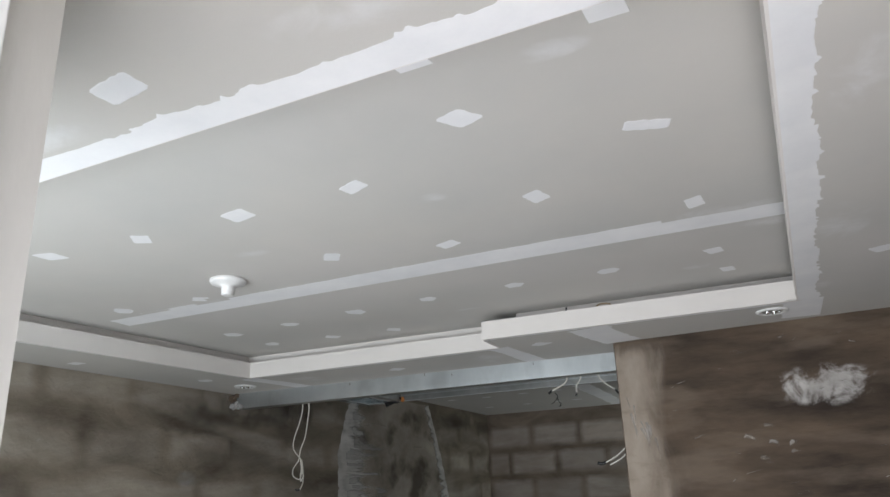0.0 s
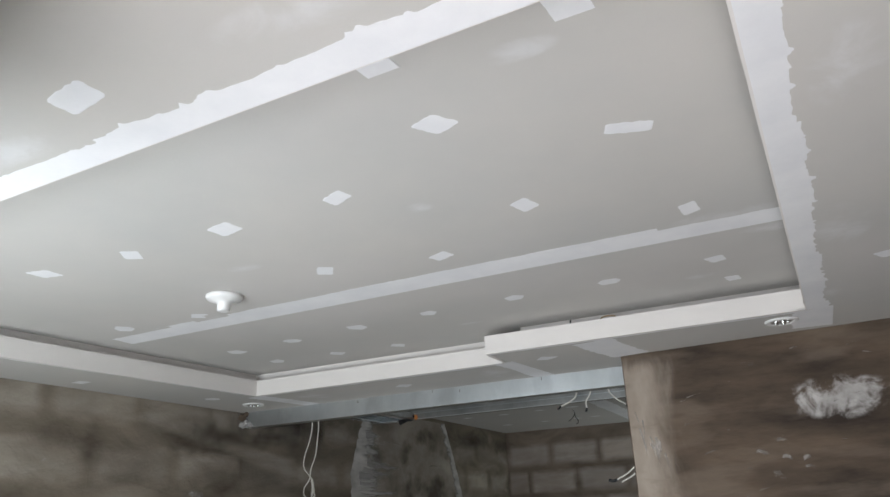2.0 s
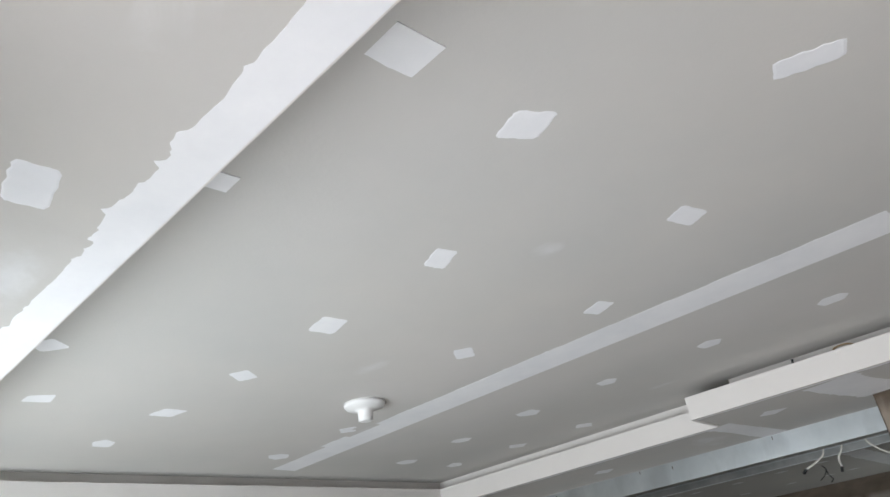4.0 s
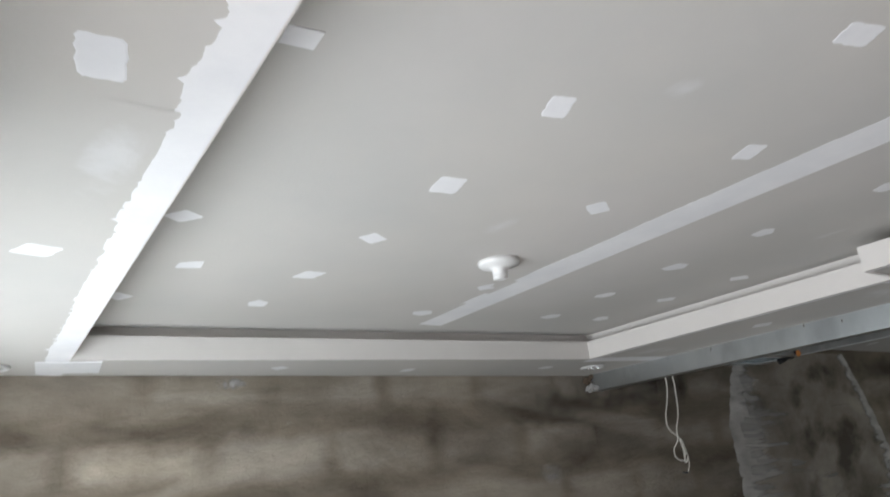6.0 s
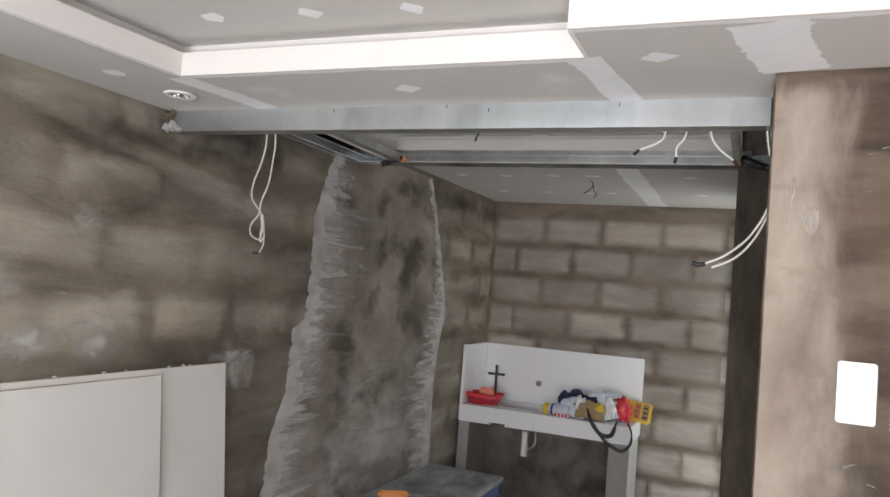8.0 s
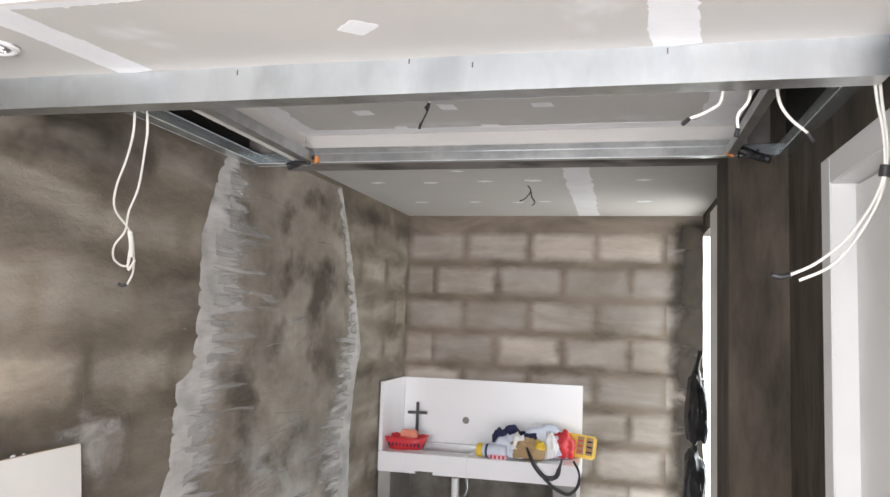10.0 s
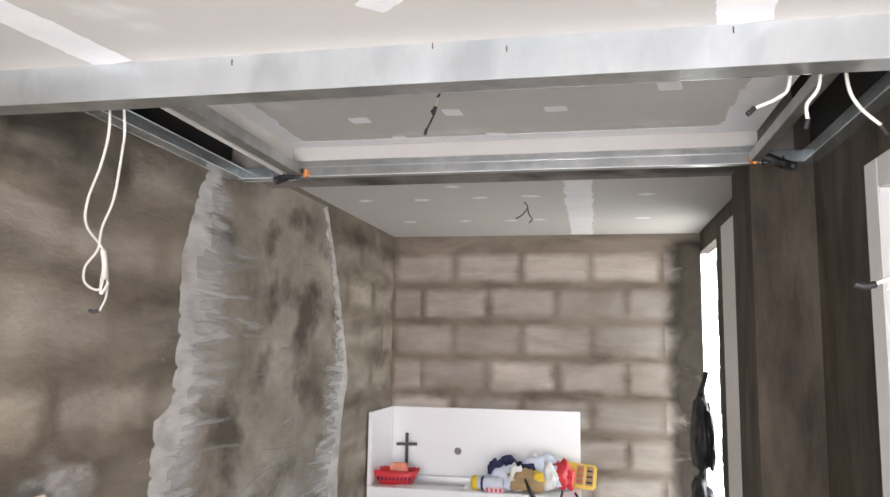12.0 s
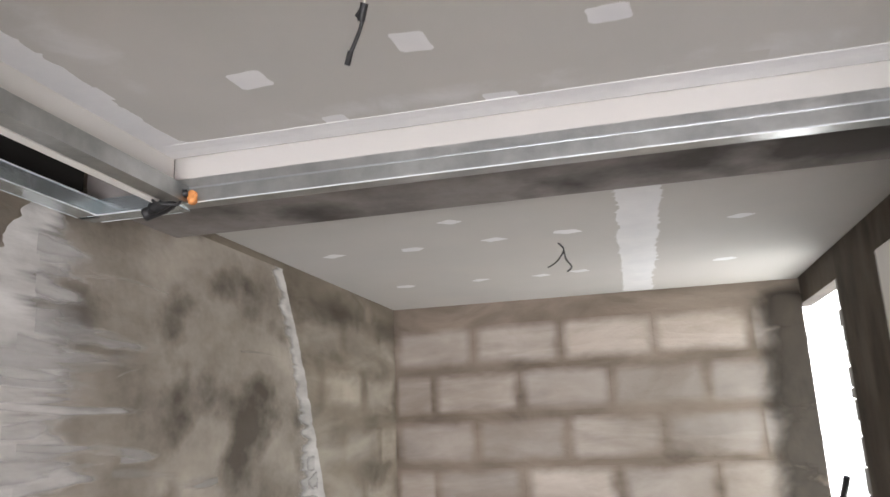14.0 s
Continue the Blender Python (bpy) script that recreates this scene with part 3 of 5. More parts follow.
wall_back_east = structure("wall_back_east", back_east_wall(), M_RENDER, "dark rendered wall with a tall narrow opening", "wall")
structure("beam", box(-0.05, 1.735, 4.02, 4.34, 2.249, Z_TOP, bevel=0.004), M_BEAM, "rough stained concrete ceiling beam", "beam")
panel = structure("cement_panel", box(1.628, 1.66, 4.345, 4.66, 0.0, 2.13, bevel=0.003), M_WHITEBOARD, "pale grey plasterboard panel standing behind the column", "panel")
part("filler_strip", box(1.6245, 1.6275, 4.35, 4.53, 0.0, 2.12, bevel=0.001), M_WHITEBOARD, panel, "pale filled strip")

# dark sheets added over the walls to paint the void's shade
structure("void_shade_east", box(1.782, 1.7895, 2.87, 4.03, 2.245, Z_TOP), M_VOIDSHADE, "added dark sheet painting the shade above the ceiling line", "wall")
structure("void_shade_west", add_prism(bm_new(), [(west_x(2.9) + 0.001, 2.9), (west_x(2.9) + 0.008, 2.9), (west_x(4.0) + 0.008, 4.0), (west_x(4.0) + 0.001, 4.0)], 2.245, Z_TOP), M_VOIDSHADE, "added dark sheet painting the shade above the ceiling line", "wall")

# ---- ceilings ----
HOLE = [(0.135, 0.90), (2.235, 0.795), (2.285, 2.371), (1.345, 2.371), (1.345, 2.535), (0.293, 2.535)]


def front_ceiling():
    bm = bm_new()
    nl, nr, fr, s1, s2, fl = HOLE
    a, b, c, d, m = (-0.115, 0.485), (2.75, 0.485), (2.75, 2.875), (-0.06, 2.875), (1.345, 2.875)
    for poly in ([a, b, nr, nl], [b, c, fr, nr], [fr, c, m, s2, s1], [s2, m, d, fl], [fl, d, a, nl]):
        add_prism(bm, poly, Z_LOW, Z_LOW + 0.012)
    return bm


ceiling_front = structure("ceiling_front", front_ceiling(), M_BOARD, "grey plasterboard ceiling border with white filler", "ceiling")
structure("ceiling_recess", box(-0.03, 2.7, 0.55, 2.8, Z_REC, Z_REC + 0.012), M_BOARD, "raised grey plasterboard tray ceiling with white filler dabs", "ceiling")
structure("ceiling_inner", box(0.2, 1.625, 2.93, 3.972, Z_IN, Z_IN + 0.012), M_BOARD, "grey plasterboard ceiling panel inside a steel frame", "ceiling")
structure("ceiling_back", box(-0.04, 1.735, 4.34, 6.0, Z_BACK, Z_BACK + 0.012), M_BOARD, "flat grey plasterboard ceiling over the sink", "ceiling")


def fascia_board(i):
    """One straight board of the edging along side i of the tray."""
    n, t = len(HOLE), 0.012
    a, b = Vector(HOLE[i]), Vector(HOLE[(i + 1) % n])
    d = (b - a).normalized()
    o = Vector((d.y, -d.x)) * t
    if i == 3:
        a = a + d * t
    lip = o * (0.0026 / t)
    a, b, o = a - lip, b - lip, o * 0.75
    q = [a, b, b + o + (d * t if i not in (2, 3) else d * 0), a + o - (d * t if i not in (3, 4) else d * 0)]
    return add_prism(bm_new(), [(p.x, p.y) for p in q], Z_LOW - 0.001 - 0.0003 * i, 2.211 + 0.0003 * i)


tray_fascia = structure("tray_fascia", fascia_board(0), M_FASCIA, "cream plasterboard edging round the raised tray", "trim")
for i in range(1, len(HOLE)):
    part("edging_board", fascia_board(i), M_FASCIA, tray_fascia)
structure("cove_batten", box(1.44, 2.5, 2.452, 2.466, 2.166, Z_REC), M_FASCIA, "cream board behind the tray edging", "trim")
structure("cove_batten_far", box(0.05, 1.345, 2.575, 2.589, 2.166, Z_REC), M_FASCIA, "cream board behind the tray edging", "trim")
structure("cove_batten_west", add_prism(bm_new(), [(0.054, 0.6), (0.066, 0.6), (0.257, 2.574), (0.245, 2.574)], 2.166, Z_REC), M_FASCIA, "cream board behind the tray edging", "trim")

# filler: dabs over screws and trowelled joints, one mesh to a ceiling
rnd = random.Random(5)
SHAPED = [(1.792, 1.121, 0.037, 0.30, 0.030, 1.85), (2.059, 1.286, 0.038, -0.09, 0.038, 0.77), (1.506, 1.277, 0.029, 0.21, 0.034, 2.19), (1.804, 1.497, 0.029, 0.54, 0.035, 1.89),
          (1.223, 1.289, 0.036, 0.46, 0.039, 2.29), (0.947, 1.301, 0.029, 1.43, 0.031, 2.79), (0.683, 1.287, 0.039, 0.83, 0.030, 2.49), (2.093, 1.693, 0.027, 0.76, 0.037, 1.96),
          (1.241, 1.624, 0.032, -0.38, 0.031, 1.56), (1.529, 1.681, 0.030, 0.22, 0.032, 2.13)]
DABS_REC = [(2.10, 2.07), (2.12, 2.27), (1.82, 2.11), (1.55, 2.11), (1.27, 2.12), (1.007, 2.143), (0.736, 2.172), (0.479, 2.196), (0.494, 2.404), (0.745, 2.422), (0.99, 2.442),
            (0.43, 1.75), (0.71, 1.765), (0.68, 1.03), (0.94, 0.94), (0.41, 0.95), (0.42, 1.27)]
bm = bm_new()
for x, y, *half in SHAPED:
    add_dab(bm, x, y, Z_REC, 0, 0, 0, rnd, shape=half)
for x, y in DABS_REC:
    add_dab(bm, x, y, Z_REC, 0.024 * (1.0 + 0.25 * rnd.random()), 0.024 * (0.85 + 0.3 * rnd.random()), rnd.uniform(-0.5, 0.6), rnd)
for x, y, wx, wy in ((2.06, 0.93, 0.026, 0.036), (1.79, 0.93, 0.026, 0.03), (1.50, 0.905, 0.018, 0.02)):
    add_band(bm, (x - wx, y - wy), (x - wx * 0.8, y + wy), -2 * wx, 0.0, Z_REC - 0.0015, Z_REC, 0.1, x)
add_band(bm, (2.28, 1.806), (0.3, 1.84), -0.06, 0.036, Z_REC - 0.0016, Z_REC, 0.09, 3, 0.004)
filler_rec = link_mesh("filler", bm, M_PUTTY)
filler_rec.parent = bpy.data.objects["ceiling_recess"]

bm = bm_new()
nl, nr, fr, s1, s2, fl = HOLE
add_band(bm, nr, nl, 0.0, 0.05, Z_LOW - 0.002, Z_LOW, 0.45, 1, 0.004)
add_band(bm, fr, (nr[0], nr[1] - 0.06), 0.0, 0.05, Z_LOW - 0.002, Z_LOW, 0.5, 2, 0.003)
add_band(bm, (nl[0] + 0.02, nl[1]), (-0.1, 0.915), 0.0, 0.05, Z_LOW - 0.0021, Z_LOW, 0.4, 12)
add_band(bm, nl, fl, 0.0, 0.02, Z_LOW - 0.0015, Z_LOW, 0.6, 4)
add_band(bm, fl, s2, 0.0, 0.03, Z_LOW - 0.0015, Z_LOW, 0.5, 5)
add_band(bm, s1, fr, 0.0, 0.025, Z_LOW - 0.0015, Z_LOW, 0.6, 6)
add_band(bm, (2.30, 2.36), (2.30, 2.61), -0.05, 0.045, Z_LOW - 0.0018, Z_LOW, 0.4, 7)
add_joint(bm, (1.335, 2.54), (1.375, 2.872), 0.04, Z_LOW - 0.0014, Z_LOW, 0.35, 8)
add_joint(bm, (0.27, 2.55), (0.325, 2.872), 0.038, Z_LOW - 0.0014, Z_LOW, 0.35, 9)
add_joint(bm, (1.68, 2.40), (1.745, 2.68), 0.062, Z_LOW - 0.0014, Z_LOW, 0.4, 10)
add_band(bm, (0.0, 0.84), (0.02, 0.99), -0.09, 0.09, Z_LOW - 0.0025, Z_LOW, 0.15, 11)
for x, y, s in ((0.96, 0.72, 0.03), (0.04, 1.48, 0.026), (0.03, 1.94, 0.024), (0.11, 2.49, 0.024), (0.852, 2.72, 0.03), (1.487, 2.555, 0.03), (2.46, 1.95, 0.03), (2.5, 1.35, 0.03)):
    add_dab(bm, x, y, Z_LOW, s * 1.1, s * 0.9, 0.85 if y < 1 else rnd.uniform(-0.4, 0.4), rnd)
add_dab(bm, 1.516, 0.705, Z_LOW, 0, 0, 0, random.Random(3), shape=(0.036, 0.35, 0.040, 2.44))
filler_low = link_mesh("filler", bm, M_PUTTY)
filler_low.parent = ceiling_front

bm = bm_new()
for x, y in ((0.24, 3.68), (0.505, 3.715), (0.78, 3.68), (1.06, 3.69), (1.34, 3.555), (1.31, 3.45), (0.875, 3.905), (0.575, 3.91), (1.2, 3.9), (0.5, 3.2), (0.9, 3.15)):
    add_dab(bm, x, y, Z_IN, 0, 0, 0, rnd, shape=(rnd.uniform(0.034, 0.042), rnd.uniform(0.4, 0.9), rnd.uniform(0.03, 0.038), rnd.uniform(2.1, 2.6)))
add_band(bm, (0.21, 3.972), (1.62, 3.972), -0.065, 0.0, Z_IN - 0.0018, Z_IN, 0.0, 1)
add_band(bm, (1.61, 3.972), (0.21, 3.972), 0.035, 0.06, Z_IN - 0.0017, Z_IN, 0.7, 2)
add_band(bm, (1.625, 2.95), (1.625, 3.97), 0.0, 0.105, Z_IN - 0.0018, Z_IN, 0.3, 3)
add_band(bm, (0.2, 3.97), (0.2, 2.95), 0.0, 0.06, Z_IN - 0.0018, Z_IN, 0.35, 4)
filler_in = link_mesh("filler", bm, M_PUTTY)
filler_in.parent = bpy.data.objects["ceiling_inner"]

bm = bm_new()
for x, y in ((0.16, 4.89), (0.42, 4.90), (0.68, 4.88), (0.90, 4.87), (1.38, 4.88), (0.22, 5.47), (0.52, 5.47), (0.75, 5.48), (0.89, 5.46), (1.40, 5.47), (0.6, 4.64)):
    add_dab(bm, x, y, Z_BACK, 0.034, 0.022, rnd.uniform(-0.2, 0.2), rnd)
add_joint(bm, (1.10, 4.35), (1.10, 5.98), 0.058, Z_BACK - 0.0014, Z_BACK, 0.5, 5)
filler_back = link_mesh("filler", bm, M_PUTTY)
filler_back.parent = bpy.data.objects["ceiling_back"]

# ---- steel ceiling framing ----


def channel(bm, a, b, w, h, z, t=0.0022, lip=0.01):
    """Cold-formed channel, open upwards, its underside at z, along the plan line a-b."""
    a, b = Vector(a), Vector(b)
    d = (b - a).normalized()
    n = Vector((-d.y, d.x)) * (w / 2)

    def bar(o0, o1, z0, z1):
        q = [a + n * o0, b + n * o0, b + n * o1, a + n * o1]
        add_prism(bm, [(p.x, p.y) for p in q], z0, z1)
    k = 2 * t / w
    bar(-1, 1, z, z + t)
    bar(-1, -1 + k, z + t, z + h)
    bar(1 - k, 1, z + t, z + h)
    bar(-1 + k, -1 + k + 2 * lip / w, z + h - t, z + h)
    bar(1 - k - 2 * lip / w, 1 - k, z + h - t, z + h)
    return bm


bulkhead = empty("steel_bulkhead", "galvanised sheet-steel edge across the end of the ceiling", "steel framing", (0, 2.872, 2.087))
part("face_sheet", box(-0.045, 1.703, 0.0, 0.0025, 0.0, 0.069), M_GALV, bulkhead)
# same folded sheet as the face; its underside shade is in the darker tone
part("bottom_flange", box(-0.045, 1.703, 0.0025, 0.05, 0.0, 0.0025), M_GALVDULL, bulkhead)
for x, dz in ((0.55, 0.05), (0.9, 0.056), (1.02, 0.044), (1.36, 0.052)):
    part("screw_mark", box(x, x + 0.0022, -0.0012, -0.0002, dz, dz + 0.01), M_BROWN, bulkhead)
part("back_lip", box(-0.045, 1.703, 0.05, 0.0525, 0.0, 0.03), M_GALVSHINE, bulkhead)
for lx, ly, lz, s in ((-0.052, -0.012, 0.045, 0.017), (-0.03, -0.008, 0.02, 0.013), (-0.05, -0.006, 0.012, 0.016), (-0.012, -0.004, 0.008, 0.011), (-0.035, -0.005, 0.06, 0.01)):
    lump = bm_new()
    bmesh.ops.create_icosphere(lump, subdivisions=3, radius=s)
    for v in lump.verts:
        v.co = v.co * (1 + 0.7 * noise.noise(v.co * 90 + Vector((lx * 50, 0, 0)))) + Vector((lx, ly, lz))
    part("mortar_lump", lump, M_SMEAR_SOLID if lz < 0.03 else M_BROWN, bulkhead, "lump of mortar at the wall end", True)


frame_b = empty("steel_ceiling_frame", "galvanised furring channels framing an unfinished ceiling drop", "steel framing", (0, 0, 0))
part("wall_channel", channel(bm_new(), (0.0, 2.93), (0.0, 3.99), 0.045, 0.035, 2.203), M_GALVSHINE, frame_b)
part("end_channel", channel(bm_new(), (-0.02, 4.0), (0.21, 4.0), 0.04, 0.035, 2.203), M_GALVSHINE, frame_b)
# darker tone carries the shade behind the bulkhead
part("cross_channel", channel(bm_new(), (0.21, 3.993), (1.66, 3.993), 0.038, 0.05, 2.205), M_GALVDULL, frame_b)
# thin pale strips that paint the glint on the channels' edges
for x0, x1, y0, y1, z in ((0.0215, 0.0235, 2.93, 3.979, 2.2025), (-0.0235, -0.0215, 2.93, 3.979, 2.2025), (0.0232, 0.025, 2.93, 3.979, 2.235), (0.0, 0.19, 3.9775, 3.9795, 2.2025), (0.0, 0.19, 4.0205, 4.0225, 2.2025), (1.7455, 1.7475, 2.93, 3.96, 2.2025), (0.215, 1.655, 3.9715, 3.9738, 2.2025)):
    part("edge_highlight", box(x0, x1, y0, y1, z, z + 0.0028, bevel=0.0007), M_EDGEGLINT, frame_b)
# raised bar standing in for the highlight line on the cross channel's face
for z in (2.232,):
    part("highlight_rib", box(0.215, 1.655, 3.9715, 3.974, z, z + 0.004, bevel=0.001), M_GALV, frame_b)
part("inner_channel", channel(bm_new(), (0.217, 2.93), (0.217, 3.973), 0.038, 0.034, 2.203), M_GALVDULL, frame_b)
part("inner_channel", channel(bm_new(), (1.612, 2.93), (1.612, 3.973), 0.026, 0.03, 2.203), M_GALVDULL, frame_b)
part("wall_channel", channel(bm_new(), (1.768, 2.93), (1.768, 3.97), 0.04, 0.035, 2.203), M_GALVSHINE, frame_b)
part("end_channel", channel(bm_new(), (1.645, 3.99), (1.788, 3.99), 0.04, 0.035, 2.203), M_GALVSHINE, frame_b)
part("fascia_strip", box(0.195, 0.2, 2.93, 3.972, 2.253, 2.30), M_WHITEBOARD, frame_b)
part("fascia_strip", box(0.2, 1.625, 3.974, 3.98, 2.255, 2.30), M_BOARD, frame_b)
part("edge_board", box(0.17, 0.19, 2.93, 3.95, 2.205, 2.217), M_WHITEBOARD, frame_b)
part("cross_channel", channel(bm_new(), (0.18, 3.3), (0.18, 3.31), 0.02, 0.02, 2.25), M_GALVDULL, frame_b)

# ---- door in the east wall ----
door = new("door_1")
tagged(door, "closed white panel door in a white frame", "door", kind="structure")
bm = bm_new()
add_box(bm, 1.775, 1.95, 3.52, 3.6, 0, 2.1, bevel=0.003)
add_box(bm, 1.775, 1.95, 2.86, 2.93, 0, 2.1, bevel=0.003)
add_box(bm, 1.775, 1.95, 2.93, 3.52, 2.03, 2.1, bevel=0.003)
part("door_frame", bm, M_WHITE, door)
bm = bm_new()
add_box(bm, 1.83, 1.87, 2.935, 3.515, 0.01, 2.025, bevel=0.003)
leaf = part("door_leaf", bm, M_WHITE, door)
for z0, z1 in ((0.25, 0.95), (1.1, 1.85)):
    part("door_panel", box(1.822, 1.829, 3.03, 3.42, z0, z1, bevel=0.003), M_WHITE, leaf)

# entrance frame
ent = new("door_2")
tagged(ent, "white frame of the open entrance doorway", "door frame", kind="structure")
bm = bm_new()
add_box(bm, 1.702, 1.735, 0.3, 0.42, 0, 2.06, bevel=0.003)
add_box(bm, 2.56, 2.598, 0.3, 0.42, 0, 2.06, bevel=0.003)
add_box(bm, 1.702, 2.598, 0.3, 0.42, 2.06, 2.098, bevel=0.003)
part("door_frame", bm, M_WHITE, ent)

# ---- concrete blocks ----
WEST_M = Matrix.Translation((W0.x, W0.y, 0)) @ Matrix.Rotation(math.atan2(W1.y - W0.y, W1.x - W0.x), 4, "Z")
PITCH, COURSE = 0.389, 0.205


def block_mesh(length, seed, front):
    r = random.Random(seed)
    bm = box(0, length, -front, 0.03, 0, 0.189, bevel=2 * front)
    for v in bm.verts:
        v.co += Vector((r.uniform(-1, 1), 0.08 * r.uniform(-1, 1), r.uniform(-1, 1))) * 0.003
    me = bpy.data.meshes.new("block")
    bm.to_mesh(me)
    bm.free()
    return me


BLOCKS = {}


def block(parent, mat, base, u, v, length, rr):
    key = (mat.name, round(length, 2), rr.randrange(4))
    if key not in BLOCKS:
        BLOCKS[key] = block_mesh(round(length, 2), len(BLOCKS), 0.0005 if mat is M_BLOCKW else 0.0012)
        BLOCKS[key].materials.append(mat)
    ob = new("block", BLOCKS[key])
    ob.matrix_world = base @ pose(u, rr.uniform(-0.0001, 0.0001), v, 0, 0, 0) @ Matrix.Rotation(rr.uniform(-0.005, 0.005), 4, "Y")
    ob.parent = parent


def lay(parent, mat, base, length, first, gap, rr):
    v, row = 2.216 - COURSE, 0
    while v > -0.05:
        u = first - (0.194 if row % 2 else 0.0) - PITCH * 4
        while u < length:
            a, c = max(u + gap, 0.006), min(u + PITCH - gap, length - 0.006)
            if c - a > 0.05 and v > 0:
                block(parent, mat, base, a, v + 0.008, c - a, rr)
            u += PITCH
        v -= COURSE
        row += 1


lay(wall_north, M_BLOCK, Matrix.Translation((0, 6.0, 0)), 1.655, 0.367, 0.002, random.Random(1))
lay(wall_west, M_BLOCKW, WEST_M, 5.515, 0.25, 0.0015, random.Random(2))

# cement work over the west wall: a plastered chase between two pale trowelled bands
U0 = 0.485


def skim(name, keys, mat, parent, base, seed, depth, amp, n=90, u0=0.0, label="", more_a=0.12, more_c=0.12, flip=False):
    rows, zs = lerp_rows([(z, a - u0 - more_a * (c - a), c - u0 + more_c * (c - a)) for z, a, c in keys], n)
    ob = part(name, wall_patch(rows, zs, 0.5, seed, depth, amp, flip=flip), mat, parent, label, True)
    ob.matrix_world = base
    return ob


CHASE = [(0.0, 3.52, 5.08), (0.6, 3.6, 5.1), (1.02, 3.64, 5.08), (1.19, 3.71, 5.1), (1.4, 3.72, 5.13), (1.5, 3.8, 5.18), (1.68, 3.81, 5.12), (1.92, 3.81, 5.05), (2.16, 3.88, 4.93), (2.28, 3.9, 4.87)]
skim("plaster_chase", CHASE, M_CHASE, wall_west, WEST_M, 3.0, 0.0022, 0.0, 40, U0, "dark blotchy cement plaster", 0.0, 0.0)
BAND_A = [(0.0, 3.44, 3.78), (0.6, 3.53, 3.82), (1.02, 3.57, 3.86), (1.19, 3.65, 3.91), (1.40, 3.655, 3.95), (1.455, 3.66, 3.97), (1.475, 3.735, 3.97), (1.68, 3.75, 4.05), (1.92, 3.745, 4.08), (2.16, 3.83, 4.0), (2.21, 3.87, 3.97)]
BAND_B = [(0.0, 4.86, 5.14), (0.7, 4.9, 5.16), (1.1, 4.84, 5.14), (1.3, 4.96, 5.17), (1.39, 4.98, 5.19), (1.5, 5.0, 5.25), (1.6, 5.06, 5.21), (1.75, 5.06, 5.15), (1.95, 4.99, 5.07), (2.28, 4.83, 4.90)]


def add_stroke(bm, uv, u0, z0, length, height, tilt, bend, w, rr):
    """One sweep of the trowel: a thin curved strip from its thick start at u0 (length may be negative)."""
    n = 8
    top, low = [], []
    for k in range(n + 1):
        t = k / n
        h = height * (0.75 + 0.25 * math.sin(math.pi * min(1.0, t * 1.3 + 0.15))) * (1 + 0.18 * rr.uniform(-1, 1))
        z = z0 + tilt * t + bend * 4 * t * (1 - t)
        top.append((bm.verts.new((u0 + length * t, -w, z + h / 2)), t, 1.0))
        low.append((bm.verts.new((u0 + length * t, -w - 0.0001, z - h / 2)), t, 0.0))
    for k in range(n):
        q = [low[k], low[k + 1], top[k + 1], top[k]]
        f = bm.faces.new([v for v, a, c in (q if length > 0 else q[::-1])])
        at = {v: (a, c) for v, a, c in q}
        for lp in f.loops:
            lp[uv].uv = at[lp.vert]


def lobed(keys, side, seed):
    """The keys made dense, with the clean edge broken into the rounded ends of trowel sweeps."""
    rr = random.Random(seed)
    zs, lo, hi = [k[0] for k in keys], [k[1] for k in keys], [k[2] for k in keys]
    out, z = [], zs[0]
    while z < zs[-1]:
        h, d = rr.uniform(0.03, 0.15), rr.uniform(0.004, 0.024) * (1.0 if side > 0 else 0.35)
        for k in range(7):
            t = k / 6.5
            v = min(z + h * t, zs[-1])
            a, c = np.interp(v, zs, lo), np.interp(v, zs, hi)
            dent = d * (1 - (1 - (2 * t - 1) ** 2) ** 0.5)
            out.append((v, a + dent, c) if side > 0 else (v, a, c - dent))
        z += h
    return out


def band(keys, side, seed, label, wide):
    """A coat with its clean edge on one side (1: the start of each key, -1: the end), dragged out into streaks on the other."""
    rr = random.Random(seed)
    edge = [(z, a, a + wide * (c - a)) if side > 0 else (z, c - wide * (c - a), c) for z, a, c in keys]
    coat = skim("skim_band", lobed(edge, side, seed), M_BANDCOAT, wall_west, WEST_M, seed, 0.0034, 0.009, 420, U0, label, 0.0, 0.0, side < 0)
    bm = bm_new()
    uv = bm.loops.layers.uv.new("skim")
    zs, lo, hi = [k[0] for k in keys], [k[1] for k in keys], [k[2] for k in keys]
    z, i = zs[0] + 0.03, 0
    while z < zs[-1] - 0.05:
        a, c = np.interp(z, zs, lo) - U0, np.interp(z, zs, hi) - U0
        start = (a if side > 0 else c) + side * (c - a) * rr.uniform(0.25, 0.5)
        if c - a > 0.12:
            add_stroke(bm, uv, start, z, side * (c - a) * rr.choice((0.6, 0.8, 1.0, 1.4)), rr.uniform(0.015, 0.06), rr.uniform(-0.03, 0.03), rr.uniform(-0.008, 0.015), 0.0036 + 0.00012 * (i % 7), rr)
        z += rr.uniform(0.015, 0.06)
        i += 1
    drag = part("dragged_cement", bm, M_DRAGGED, wall_west, "streaks dragged out of the pale band")
    drag.matrix_world = WEST_M


